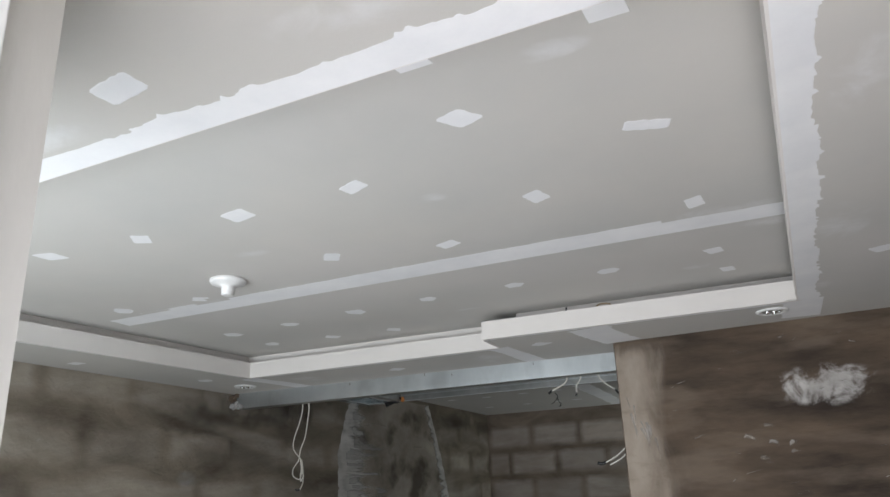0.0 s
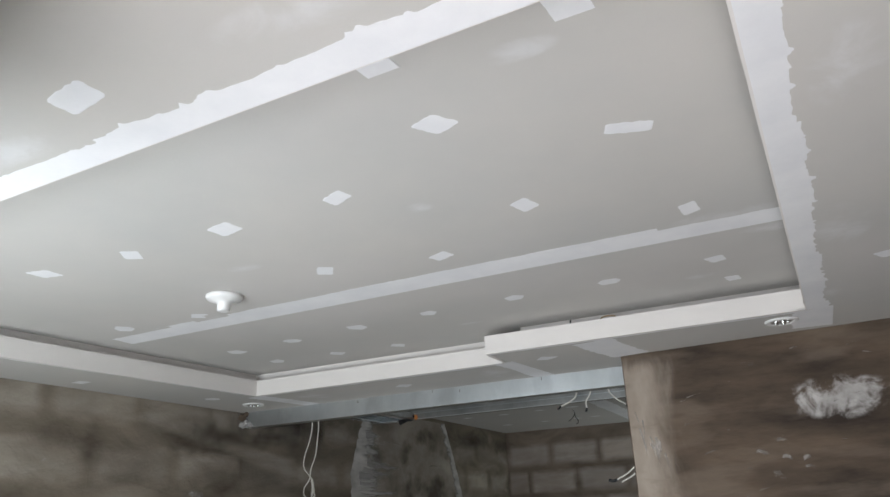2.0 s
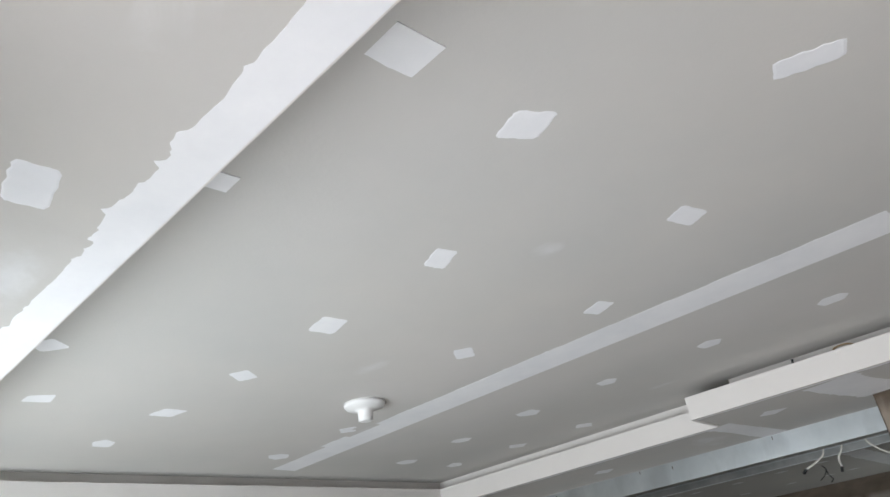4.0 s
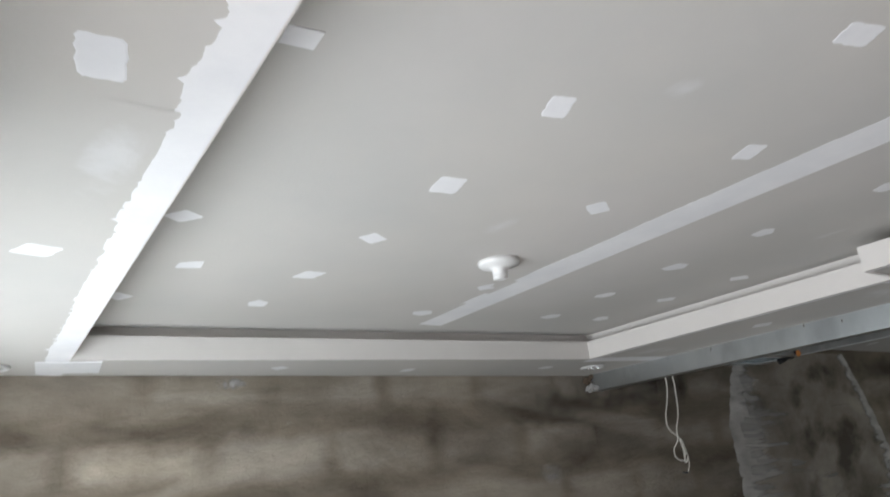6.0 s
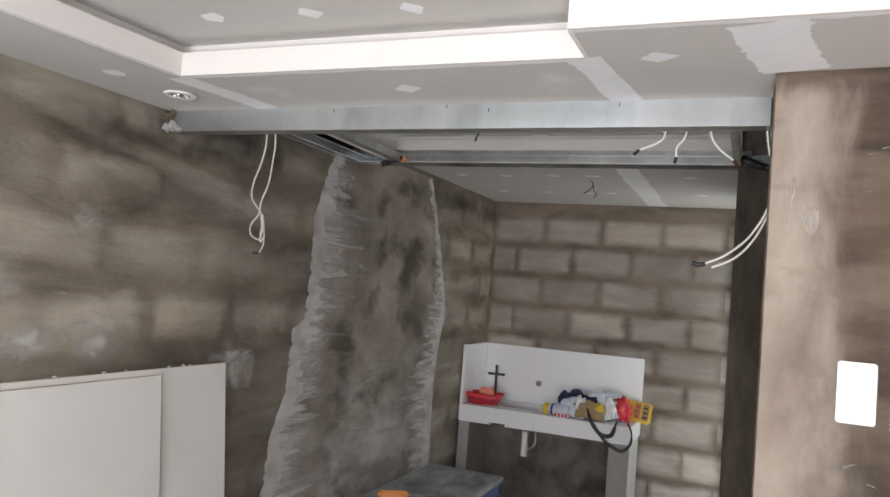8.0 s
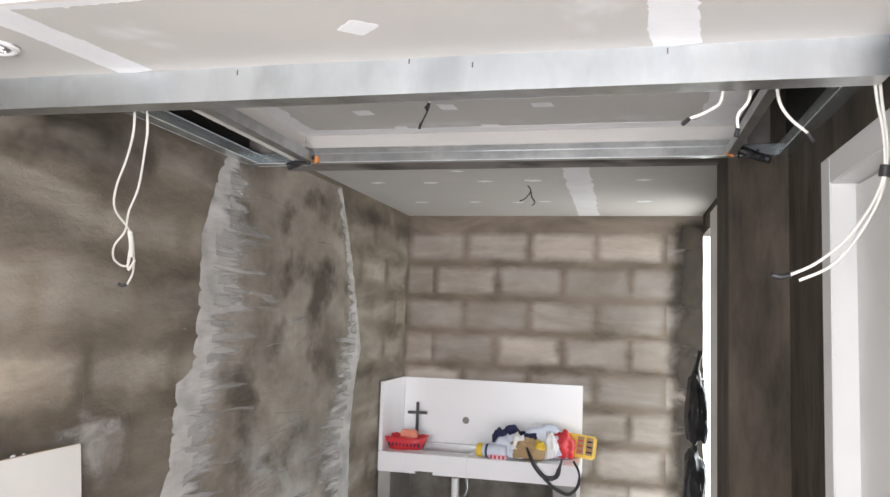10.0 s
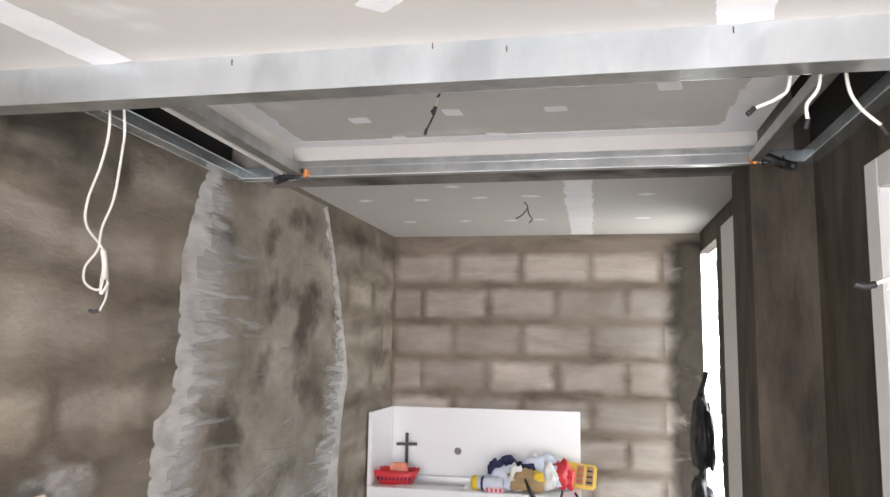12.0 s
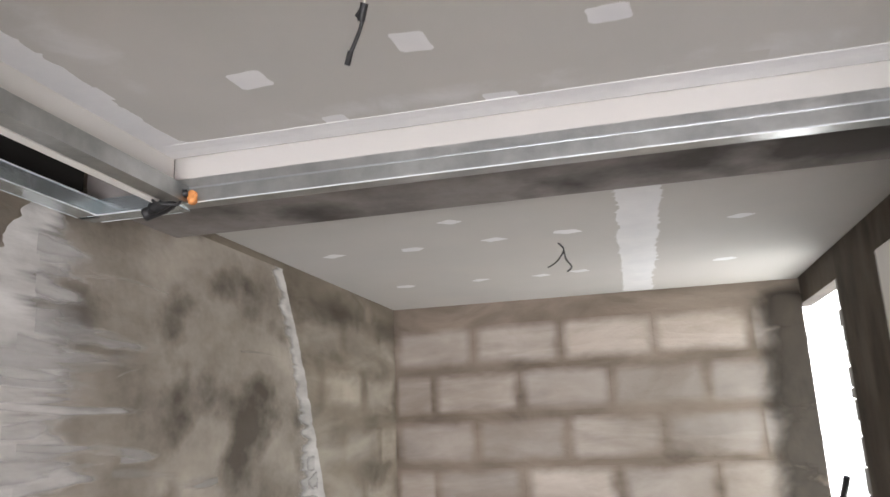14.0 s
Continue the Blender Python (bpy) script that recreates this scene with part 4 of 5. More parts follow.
band(BAND_A, 1, 5, "pale trowelled cement band", 1.05)
band(BAND_B, -1, 8, "pale trowelled cement band", 1.4)
skim("grey_wash", [(0.1, 3.7, 5.0), (0.7, 3.7, 5.0), (1.4, 3.8, 5.05)], M_WASH, wall_west, WEST_M, 6.0, 0.0026, 0.0, 60, U0, "grey washed cement", 0.0, 0.0)
rr = random.Random(31)
bm = bm_new()
uv = bm.loops.layers.uv.new("skim")
for k in range(34):
    z = rr.uniform(0.7, 2.1)
    add_stroke(bm, uv, rr.uniform(3.88, 4.75) - U0, z, rr.uniform(0.12, 0.38) * rr.choice((1, 1, -1)), rr.choice((0.005, 0.008, 0.014, 0.022, 0.03)), rr.uniform(-0.04, 0.03), rr.uniform(-0.01, 0.02), 0.0045 + 0.00004 * k, rr)
strokes = part("stroke_skim", bm, M_STROKE, wall_west, "thin pale trowel strokes over the plaster")
strokes.matrix_world = WEST_M
BLOBS = [(2.30, 1.59, 0.1, 0.06), (2.69, 1.42, 0.1, 0.07), (2.25, 1.40, 0.2, 0.06), (2.62, 1.77, 0.06, 0.04), (3.3, 1.30, 0.1, 0.1), (1.6, 1.45, 0.12, 0.06), (2.45, 1.44, 0.08, 0.05), (1.95, 1.42, 0.1, 0.05), (2.05, 1.62, 0.06, 0.03)]
for i, (y, z, w, h) in enumerate(BLOBS):
    skim("skim_blob", [(z - h * 1.5, y - w * 1.4, y + w * 1.4), (z, y - w * 1.4, y + w * 1.4), (z + h * 1.5, y - w * 1.4, y + w * 1.4)], M_CLOUDY, wall_west, WEST_M, 40 + i, 0.0016 + 0.0001 * i, 0.0, 10, U0)
# painted shade along the wall top, under the bulkhead and ceilings
for i, (y, z, w, h) in enumerate(((3.35, 2.13, 0.62, 0.15), (5.45, 2.2, 0.6, 0.1), (2.8, 2.05, 0.4, 0.1))):
    skim("shade_patch", [(z - h, y - w, y + w), (z, y - w, y + w), (z + h, y - w, y + w)], M_TOPSHADE, wall_west, WEST_M, 50 + i, 0.0012 + 0.0001 * i, 0.0, 12, U0)
for i, (y, w) in enumerate(((1.38, 0.05),)):
    skim("filler_drip", [(2.105, y - w, y + w), (2.138, y - w, y + w), (2.153, y - w, y + w)], M_DRIP, wall_west, WEST_M, 60 + i, 0.0015, 0.0, 14, U0)

# render edge and putty on the partition
MID_M = Matrix.Translation((1.705, 2.69, 0)) @ Matrix.Rotation(math.atan2(2.615 - 2.69, 2.75 - 1.705), 4, "Z")
skim("edge_skim", [(0.0, 0.003, 0.2), (1.2, 0.003, 0.2), (1.7, 0.003, 0.19), (2.1, 0.003, 0.17), (2.15, 0.003, 0.16)], M_EDGE, wall_middle, MID_M, 70, 0.001, 0.0, 90, 0.0, "pale rendered corner", 0.0, 0.1)
skim("putty_smear", [(1.875, 0.49, 0.76), (1.95, 0.49, 0.76), (2.025, 0.49, 0.76)], M_PUTTYSKIM, wall_middle, MID_M, 80, 0.001, 0.0, 24, 0.0, "white putty smear")
# corner render, widened and darkened to paint the shade beside the opening
skim("shaded_edge", [(0.0, 1.5, 1.738), (1.2, 1.5, 1.738), (2.29, 1.5, 1.738)], M_RENDERSHADE, wall_north, Matrix.Translation((0, 6.0, 0)), 90, 0.0025, 0.01, 60, 0.0, "dark brown render along the corner, with painted shade", 0.0, 0.0, True)
plate = part("switch_box_cover", box(0.139, 0.206, -0.009, -0.001, 1.465, 1.582, bevel=0.003), M_PLASTIC, wall_middle, "white cover plate of a switch box")
plate.matrix_world = MID_M
plate = part("switch_box_cover", box(0.23, 0.297, -0.009, -0.001, 1.458, 1.575, bevel=0.003), M_PLASTIC, wall_middle, "white cover plate of a switch box")
plate.matrix_world = MID_M
gap = part("box_cutout", box(0.207, 0.229, -0.002, -0.0005, 1.47, 1.57), M_RENDERSHADE, wall_middle, "dark chipped render between the covers")
gap.matrix_world = MID_M

# finger marks of putty by the corner and pale scratches over the render
rr = random.Random(12)
bm = bm_new()
uv = bm.loops.layers.uv.new("skim")


def add_mark(u0, z0, du, dz, width, w):
    """A short dragged mark, thick at its start."""
    d = Vector((du, 0, dz))
    n = Vector((-dz, 0, du)).normalized() * width
    prev = None
    for k in range(5):
        t = k / 4
        c = Vector((u0, -w, z0)) + d * t + n * 0.8 * math.sin(3 * t)
        row = (bm.verts.new(c - n * (1 - 0.5 * t)), bm.verts.new(c + n * (1 - 0.5 * t)))
        if prev:
            f = bm.faces.new((prev[0], row[0], row[1], prev[1]))
            for lp, at in zip(f.loops, ((t - 0.25, 0.0), (t, 0.0), (t, 1.0), (t - 0.25, 1.0))):
                lp[uv].uv = at
        prev = row


for k in range(9):
    add_mark(0.025 + 0.01 * k + rr.uniform(-0.008, 0.008), 1.95 - 0.014 * k + rr.uniform(-0.05, 0.05), rr.uniform(-0.01, 0.02), -rr.uniform(0.05, 0.14), rr.uniform(0.003, 0.007), 0.0016 + 0.00003 * k)
for k in range(60):
    add_mark(rr.uniform(0.15, 1.0), rr.uniform(1.35, 2.12), rr.uniform(0.008, 0.06), rr.uniform(-0.012, 0.015), rr.uniform(0.0008, 0.0028), 0.0016 + 0.00002 * k)
for k in range(7):
    add_mark(rr.uniform(0.36, 0.5), rr.uniform(1.72, 1.85), rr.uniform(0.02, 0.04), rr.uniform(-0.03, 0.02), rr.uniform(0.005, 0.013), 0.0032 + 0.00003 * k)
marks = part("scratch_skim", bm, M_MARK, wall_middle, "pale dragged putty marks and scratches")
marks.matrix_world = MID_M

# thin ghosts of sanded filler on the ceilings


def ceiling_smear(parent, x, y, z, wx, wy, seed):
    base = Matrix(((-1, 0, 0, x), (0, 0, 1, y), (0, 1, 0, z), (0, 0, 0, 1)))
    skim("filler_ghost", [(-wy, -wx, wx), (0.0, -wx, wx), (wy, -wx, wx)], M_GHOST, parent, base, seed, 0.0005, 0.0, 10)


for k, (x, y, wx, wy) in enumerate(((2.16, 1.78, 0.12, 0.05), (2.22, 1.9, 0.06, 0.05), (1.97, 1.0, 0.06, 0.03), (0.38, 1.86, 0.14, 0.06), (0.72, 1.82, 0.05, 0.05), (2.05, 2.2, 0.05, 0.03), (1.33, 2.3, 0.05, 0.02), (1.1, 1.5, 0.05, 0.03), (1.62, 1.4, 0.04, 0.03))):
    ceiling_smear(bpy.data.objects["ceiling_recess"], x, y, Z_REC, wx, wy, 100 + k)
for k, (x, y, wx, wy) in enumerate(((2.35, 1.1, 0.05, 0.12), (2.36, 1.7, 0.05, 0.15), (2.34, 2.2, 0.05, 0.1), (1.3, 0.755, 0.12, 0.04), (1.85, 0.7, 0.12, 0.04), (0.45, 2.7, 0.07, 0.1), (1.25, 2.7, 0.06, 0.12))):
    ceiling_smear(ceiling_front, x, y, Z_LOW, wx, wy, 120 + k)
for k, (x, y, wx, wy) in enumerate(((0.33, 3.5, 0.05, 0.25), (0.8, 3.87, 0.4, 0.05), (1.45, 3.3, 0.08, 0.2), (1.3, 3.87, 0.15, 0.06))):
    ceiling_smear(bpy.data.objects["ceiling_inner"], x, y, Z_IN, wx, wy, 140 + k)

# ---- ceiling lamps ----
holder = thing("lampholder", lathe([(0.0475, 0.0), (0.0475, -0.006), (0.044, -0.011), (0.028, -0.015), (0.0175, -0.02), (0.0165, -0.036), (0.0175, -0.04)], 36), M_PLASTIC, "white plastic ceiling lampholder without a bulb", "lampholder", smooth=True)
holder.location = (0.902, 1.652, Z_REC)
part("socket", lathe([(0.014, -0.0402), (0.014, -0.042), (0.011, -0.0425)], 24), M_PLASTIC, holder)


def downlight(x, y, z):
    d = empty("downlight", "round recessed downlight with a chrome rim", "downlight", (x, y, z), "recessed downlights")
    bm = lathe([(0.045, 0.0), (0.045, -0.003), (0.041, -0.006), (0.034, -0.006), (0.031, -0.003), (0.031, 0.0)], 32)
    part("rim", bm, M_PLASTIC, d, "", True)
    part("reflector", lathe([(0.031, -0.0028), (0.027, -0.0045), (0.0, -0.0038)], 32), M_GALVDULL, d, "dull metal reflector", True)
    for k in range(5):
        a = k * 1.257
        lens = part("lens", lathe([(0.0065, -0.004), (0.005, -0.008), (0.001, -0.009)], 12), M_REFLECT, d)
        lens.location = (0.017 * math.cos(a), 0.017 * math.sin(a), 0)
    return d


d0 = downlight(0.147, 2.695, Z_LOW - 0.0018)
for x, y in ((2.217, 2.465), (0.02, 0.74)):
    copy_thing(d0, Matrix.Translation((x, y, Z_LOW - 0.0018)))

# ---- cables ----


def cable(name, label, runs, mats, group=""):
    """runs: lists of points; the first is the thing itself, the rest are its parts."""
    ob = thing(name, add_sweep(bm_new(), runs[0][0], runs[0][1]), mats[0], label, "cable", group=group, smooth=True)
    for (pts, r, nm), m in zip(runs[1:], mats[1:]):
        part(nm, add_sweep(bm_new(), pts, r), m, ob, "", True)
    return ob


cable("cable_loop", "pair of white cables hanging from the ceiling frame in a knot",
      [([(0.208, 3.015, 2.203), (0.211, 3.028, 2.091), (0.162, 3.077, 2.026), (0.107, 3.118, 1.964), (0.077, 3.158, 1.916), (0.077, 3.217, 1.872), (0.063, 3.257, 1.834), (0.028, 3.312, 1.773), (-0.001, 3.33, 1.737)], 0.0028),
       ([(0.228, 3.03, 2.203), (0.233, 3.045, 2.092), (0.206, 3.08, 2.049), (0.149, 3.144, 1.968), (0.1, 3.18, 1.913), (0.067, 3.215, 1.868), (0.026, 3.232, 1.832), (0.007, 3.262, 1.798), (0.03, 3.285, 1.787), (0.072, 3.24, 1.855)], 0.0028, "second_strand"),
       ([(0.076, 3.222, 1.868), (0.066, 3.245, 1.84), (0.05, 3.27, 1.81)], 0.0065, "knot"),
       ([(0.06, 3.25, 1.83), (0.035, 3.28, 1.80), (0.03, 3.29, 1.775), (0.05, 3.285, 1.80)], 0.0034, "loose_turn"),
       ([(-0.001, 3.33, 1.738), (-0.012, 3.325, 1.734), (-0.022, 3.32, 1.738)], 0.0045, "taped_end")], [M_CABLE, M_CABLE, M_CABLE, M_CABLE, M_BLACK])
cable("cable_pair", "white cable pair with a taped end hanging beside the doorway",
      [([(1.695, 2.93, 2.2), (1.699, 2.93, 2.081), (1.712, 2.94, 2.01), (1.716, 2.95, 1.95), (1.705, 2.97, 1.90), (1.67, 2.99, 1.84), (1.62, 2.99, 1.795), (1.575, 2.988, 1.772)], 0.0028),
       ([(1.704, 2.935, 2.2), (1.708, 2.935, 2.081), (1.719, 2.945, 2.0), (1.718, 2.95, 1.945), (1.71, 2.97, 1.895), (1.68, 2.99, 1.833), (1.64, 2.99, 1.788), (1.59, 2.99, 1.763)], 0.0028, "second_strand"),
       ([(1.719, 2.95, 1.957), (1.716, 2.952, 1.938)], 0.010, "connector"),
       ([(1.575, 2.988, 1.772), (1.56, 2.986, 1.768), (1.545, 2.986, 1.772)], 0.0055, "taped_end")], [M_CABLE, M_CABLE, M_BLACK, M_BLACK])
TAILS = [((1.461, 2.972, 2.09), (1.403, 2.95, 2.046), 0.008), ((1.511, 2.99, 2.095), (1.491, 2.99, 2.036), -0.01), ((1.567, 3.035, 2.109), (1.624, 3.065, 2.044), -0.008)]
for (x0, y0, z0), (x1, y1, z1), bow in TAILS:
    cable("cable_tail", "short white cable end poking out of the ceiling frame",
          [([(x0, y0, Z_IN), (x0, y0, z0 + 0.08), (x0, y0, z0), ((x0 + x1) / 2 + bow, (y0 + y1) / 2, (z0 + z1) / 2 - 0.004), (x1, y1, z1)], 0.003),
           ([(x1, y1, z1), (x1 + (x1 - x0) * 0.2, y1 + (y1 - y0) * 0.2, z1 + (z1 - z0) * 0.25)], 0.0042, "taped_end")], [M_CABLE, M_BLACK], "cable tails")
cable("lamp_wire", "short black wire with a pale core hanging from the ceiling",
      [([(0.768, 3.512, 2.256), (0.763, 3.519, 2.24), (0.752, 3.526, 2.222), (0.742, 3.53, 2.205)], 0.0025),
       ([(0.778, 3.50, Z_IN), (0.777, 3.502, 2.283), (0.772, 3.508, 2.266), (0.768, 3.512, 2.254)], 0.0017, "bare_core"),
       ([(0.78, 3.50, Z_IN), (0.781, 3.501, 2.29), (0.776, 3.504, 2.283)], 0.0035, "taped_start"),
       ([(0.771, 3.509, 2.262), (0.767, 3.513, 2.253), (0.763, 3.517, 2.243)], 0.0052, "tape_wrap"),
       ([(0.765, 3.513, 2.258), (0.757, 3.516, 2.25)], 0.0022, "tape_tail"),
       ([(0.744, 3.53, 2.212), (0.739, 3.532, 2.196)], 0.0038, "taped_end")], [M_BLACK, M_CABLE, M_BLACK, M_BLACK, M_BLACK, M_BLACK])
cable("lamp_wire", "forked black wire hanging from the back room ceiling",
      [([(0.86, 5.0, Z_BACK), (0.875, 5.0, 2.28), (0.85, 5.02, 2.25), (0.82, 5.03, 2.235)], 0.0024),
       ([(0.875, 5.0, 2.28), (0.88, 5.0, 2.25), (0.895, 5.0, 2.225), (0.88, 5.0, 2.21)], 0.0024, "second_strand")], [M_BLACK, M_BLACK])
cable("lamp_wire", "small black wire end sticking up behind the tray edging",
      [([(1.62, 2.44, 2.17), (1.618, 2.42, 2.205), (1.622, 2.41, 2.232)], 0.0028),
       ([(1.70, 2.44, 2.2), (1.72, 2.415, 2.226), (1.76, 2.41, 2.224), (1.775, 2.43, 2.2)], 0.002, "bare_strand")], [M_BLACK, M_TAN])


def conduit(x, y, z, s):
    ob = thing("conduit_end", add_sweep(bm_new(), [(x, y, z + 0.016), (x, y - 0.004, z + 0.004), (x + 0.006 * s, y - 0.008, z - 0.006)], 0.009), M_ORANGE, "orange conduit end with black taped wires at the steel corner", "conduit", group="conduit ends", smooth=True)
    part("taped_wire", add_sweep(bm_new(), [(x - 0.01 * s, y + 0.004, z + 0.02), (x - 0.04 * s, y + 0.006, z + 0.01), (x - 0.075 * s, y + 0.01, z - 0.004), (x - 0.11 * s, y + 0.006, z - 0.016)], 0.014), M_BLACK, ob, "", True)
    part("taped_wire", add_sweep(bm_new(), [(x - 0.012 * s, y - 0.01, z + 0.015), (x - 0.03 * s, y - 0.016, z + 0.006), (x - 0.08 * s, y - 0.012, z - 0.012)], 0.013), M_BLACK, ob, "", True)
    part("taped_wire", add_sweep(bm_new(), [(x - 0.004 * s, y - 0.012, z + 0.012), (x - 0.03 * s, y - 0.02, z + 0.004), (x - 0.06 * s, y - 0.016, z - 0.012), (x - 0.09 * s, y - 0.004, z - 0.014)], 0.008), M_BLACK, ob, "", True)
    part("loose_wire", add_sweep(bm_new(), [(x - 0.02 * s, y - 0.01, z), (x - 0.015 * s, y - 0.03, z - 0.016), (x - 0.05 * s, y - 0.045, z - 0.012), (x - 0.07 * s, y - 0.03, z + 0.006)], 0.003), M_BLACK, ob, "", True)
    part("loose_wire", add_sweep(bm_new(), [(x, y, z + 0.004), (x + 0.012 * s, y - 0.012, z - 0.004), (x + 0.02 * s, y - 0.02, z + 0.003)], 0.0032), M_ORANGE, ob, "", True)
    return ob


conduit(0.245, 3.972, 2.208, 1)
conduit(1.615, 3.968, 2.206, -1)

# ---- plasterboards leaning on the west wall ----


def leaning_board(name, y0, y1, top, foot, x_top, label):
    bm = bm_new()
    length = math.hypot(top, foot)
    add_box(bm, 0, 0.012, y0, y1, 0, length, bevel=0.002)
    ob = thing(name, bm, M_WHITEBOARD, label, "plasterboard", group="leaning plasterboards")
    ob.matrix_world = Matrix.Translation((x_top + foot, 0, 0.002)) @ Matrix.Rotation(-math.atan2(foot, top), 4, "Y")
    part("paper_edge", box(0.001, 0.011, y0 + 0.003, y1 - 0.003, length, length + 0.0008), M_TAN, ob, "bare brown paper edge")
    part("paper_edge", box(0.001, 0.011, y1, y1 + 0.0008, 0.003, length - 0.003), M_TAN, ob, "bare brown paper edge")
    rr = random.Random(int(y1 * 100))
    for k in range(9):
        crumb = bm_new()
        bmesh.ops.create_icosphere(crumb, subdivisions=1, radius=rr.uniform(0.003, 0.007))
        for v in crumb.verts:
            v.co = Vector((v.co.x * 0.7, v.co.y * rr.uniform(0.9, 1.8), v.co.z * 0.6)) + Vector((0.006, 0, length + 0.003))
        y = y1 - 0.15 - 0.55 * rr.random() if k < 6 else y0 + (y1 - y0) * rr.random()
        for v in crumb.verts:
            v.co.y += y
        part("plaster_crumb", crumb, M_PUTTY, ob)
    return ob


leaning_board("plasterboard_sheet", 0.75, 3.185, 1.34, 0.14, 0.0, "white plasterboard sheet leaning on the block wall")
leaning_board("plasterboard_sheet", 0.55, 2.865, 1.323, 0.14, 0.016, "white plasterboard sheet leaning in front of another")

# ---- sink bench ----
sink = empty("sink_counter", "white sink counter with an upstand on two block legs", "sink counter", (0, 0, 0))
part("counter_slab", box(0.004, 0.16, 5.55, 5.97, 0.835, 0.94, bevel=0.003), M_TILE, sink)
part("counter_slab", box(0.5, 1.085, 5.55, 5.97, 0.835, 0.94, bevel=0.003), M_TILE, sink)
part("front_rail", add_box(add_box(box(0.1605, 0.215, 5.55, 5.64, 0.835, 0.94), 0.215, 0.315, 5.55, 5.64, 0.85, 0.94), 0.315, 0.4995, 5.55, 5.64, 0.835, 0.94), M_TILE, sink)
part("back_rail", box(0.1605, 0.4995, 5.90, 5.97, 0.86, 0.94), M_TILE, sink)
part("back_upstand", box(0.022, 1.082, 5.972, 5.992, 0.94, 1.315, bevel=0.003), M_TILE, sink)
part("side_upstand", box(0.0, 0.02, 5.56, 5.992, 0.94, 1.315, bevel=0.003), M_TILE, sink)
part("support_leg", box(0.006, 0.075, 5.56, 5.97, 0.0, 0.834, bevel=0.004), M_PANEL, sink, "grey cement support")
part("support_leg", box(0.955, 1.075, 5.58, 5.97, 0.0, 0.834, bevel=0.004), M_PANEL, sink, "grey cement support")
bm = bm_new()
loops = [[bm.verts.new((x, y, z)) for x, y in ((0.33 - hx, 5.77 - hy), (0.33 + hx, 5.77 - hy), (0.33 + hx, 5.77 + hy), (0.33 - hx, 5.77 + hy))]
         for hx, hy, z in ((0.166, 0.126, 0.9412), (0.185, 0.145, 0.9412), (0.185, 0.145, 0.944), (0.163, 0.123, 0.944), (0.155, 0.115, 0.86), (0.14, 0.1, 0.852))]
for lo, hi in zip(loops, loops[1:]):
    for k in range(4):
        bm.faces.new((lo[k], lo[(k + 1) % 4], hi[(k + 1) % 4], hi[k]))
bm.faces.new(loops[-1])
bmesh.ops.recalc_face_normals(bm, faces=bm.faces[:])
part("basin", bm, M_STEEL, sink, "stainless steel basin")
part("waste_trap", add_sweep(bm_new(), [(0.47, 5.72, 0.8), (0.475, 5.72, 0.74), (0.46, 5.72, 0.705), (0.44, 5.72, 0.69), (0.425, 5.712, 0.69)], 0.011), M_GALVDULL, sink, "small grey hose beside the drain", True)
tapc = part("tap_outlet", lathe([(0.02, 0.0), (0.02, 0.004), (0.014, 0.006), (0.01, 0.016)], 20), M_BEAM, sink, "bare tap outlet")
tapc.matrix_world = pose(0.404, 5.971, 1.078, 90, 0, 0)
part("drain_pipe", add_sweep(bm_new(), [(0.41, 5.7, 0.8), (0.41, 5.7, 0.72), (0.41, 5.7, 0.645)], 0.022), M_PLASTIC, sink, "white plastic drain pipe", True)
structure("sink_back_wall", box(0.076, 0.954, 5.978, 5.992, 0.0, 0.8), M_PLASTER, "grey cement plaster under the sink", "wall")


def basket():
    ob = empty("basket", "red plastic basket standing on the sink counter", "basket", (0.125, 5.685, 0.9415))
    bm = bm_new()
    n = 28

    def ring(sx, sy, z, wave=0.0):
        return [bm.verts.new((sx * (abs(math.cos(a)) ** 0.5) * math.copysign(1, math.cos(a)), sy * (abs(math.sin(a)) ** 0.5) * math.copysign(1, math.sin(a)), z + wave * (k % 2))) for k, a in ((k, 2 * math.pi * k / n) for k in range(n))]
    rs = [ring(0.088, 0.055, 0.0), ring(0.105, 0.068, 0.032), ring(0.124, 0.08, 0.068, 0.006), ring(0.119, 0.076, 0.068, 0.006), ring(0.096, 0.058, 0.03), ring(0.081, 0.046, 0.004)]
    for a, c in zip(rs, rs[1:]):
        for k in range(n):
            bm.faces.new((a[k], a[(k + 1) % n], c[(k + 1) % n], c[k]))
    bm.faces.new(rs[0])
    bm.faces.new(rs[-1])
    bmesh.ops.recalc_face_normals(bm, faces=bm.faces[:])
    part("shell", bm, M_RED, ob, "", True)
    for k in range(9):
        s = part("slot", box(-0.085 + k * 0.021, -0.077 + k * 0.021, -0.069, -0.063, 0.022, 0.04), M_NAVY, ob)
    return ob


basket()
sp = thing("sponge", box(-0.045, 0.045, -0.03, 0.03, -0.04, 0.05, bevel=0.008), M_PEACH, "pale orange sponge lying in the red basket", "sponge")
sp.matrix_world = pose(0.14, 5.68, 0.995, 0, 0, 4)


def crucifix():
    bm = bm_new()
    add_box(bm, -0.009, 0.009, -0.006, 0.006, 0.02, 0.235, bevel=0.002)
    add_box(bm, -0.058, -0.009, -0.006, 0.006, 0.165, 0.182, bevel=0.002)
    add_box(bm, 0.009, 0.058, -0.006, 0.006, 0.165, 0.182, bevel=0.002)
    add_box(bm, -0.02, 0.02, -0.02, 0.02, 0.0, 0.02, bevel=0.003)
    ob = thing("crucifix", bm, M_BLACK, "small black standing cross on the sink counter", "cross")
    ob.matrix_world = pose(0.125, 5.90, 0.9415, 0, 0, 10)
    return ob


crucifix()


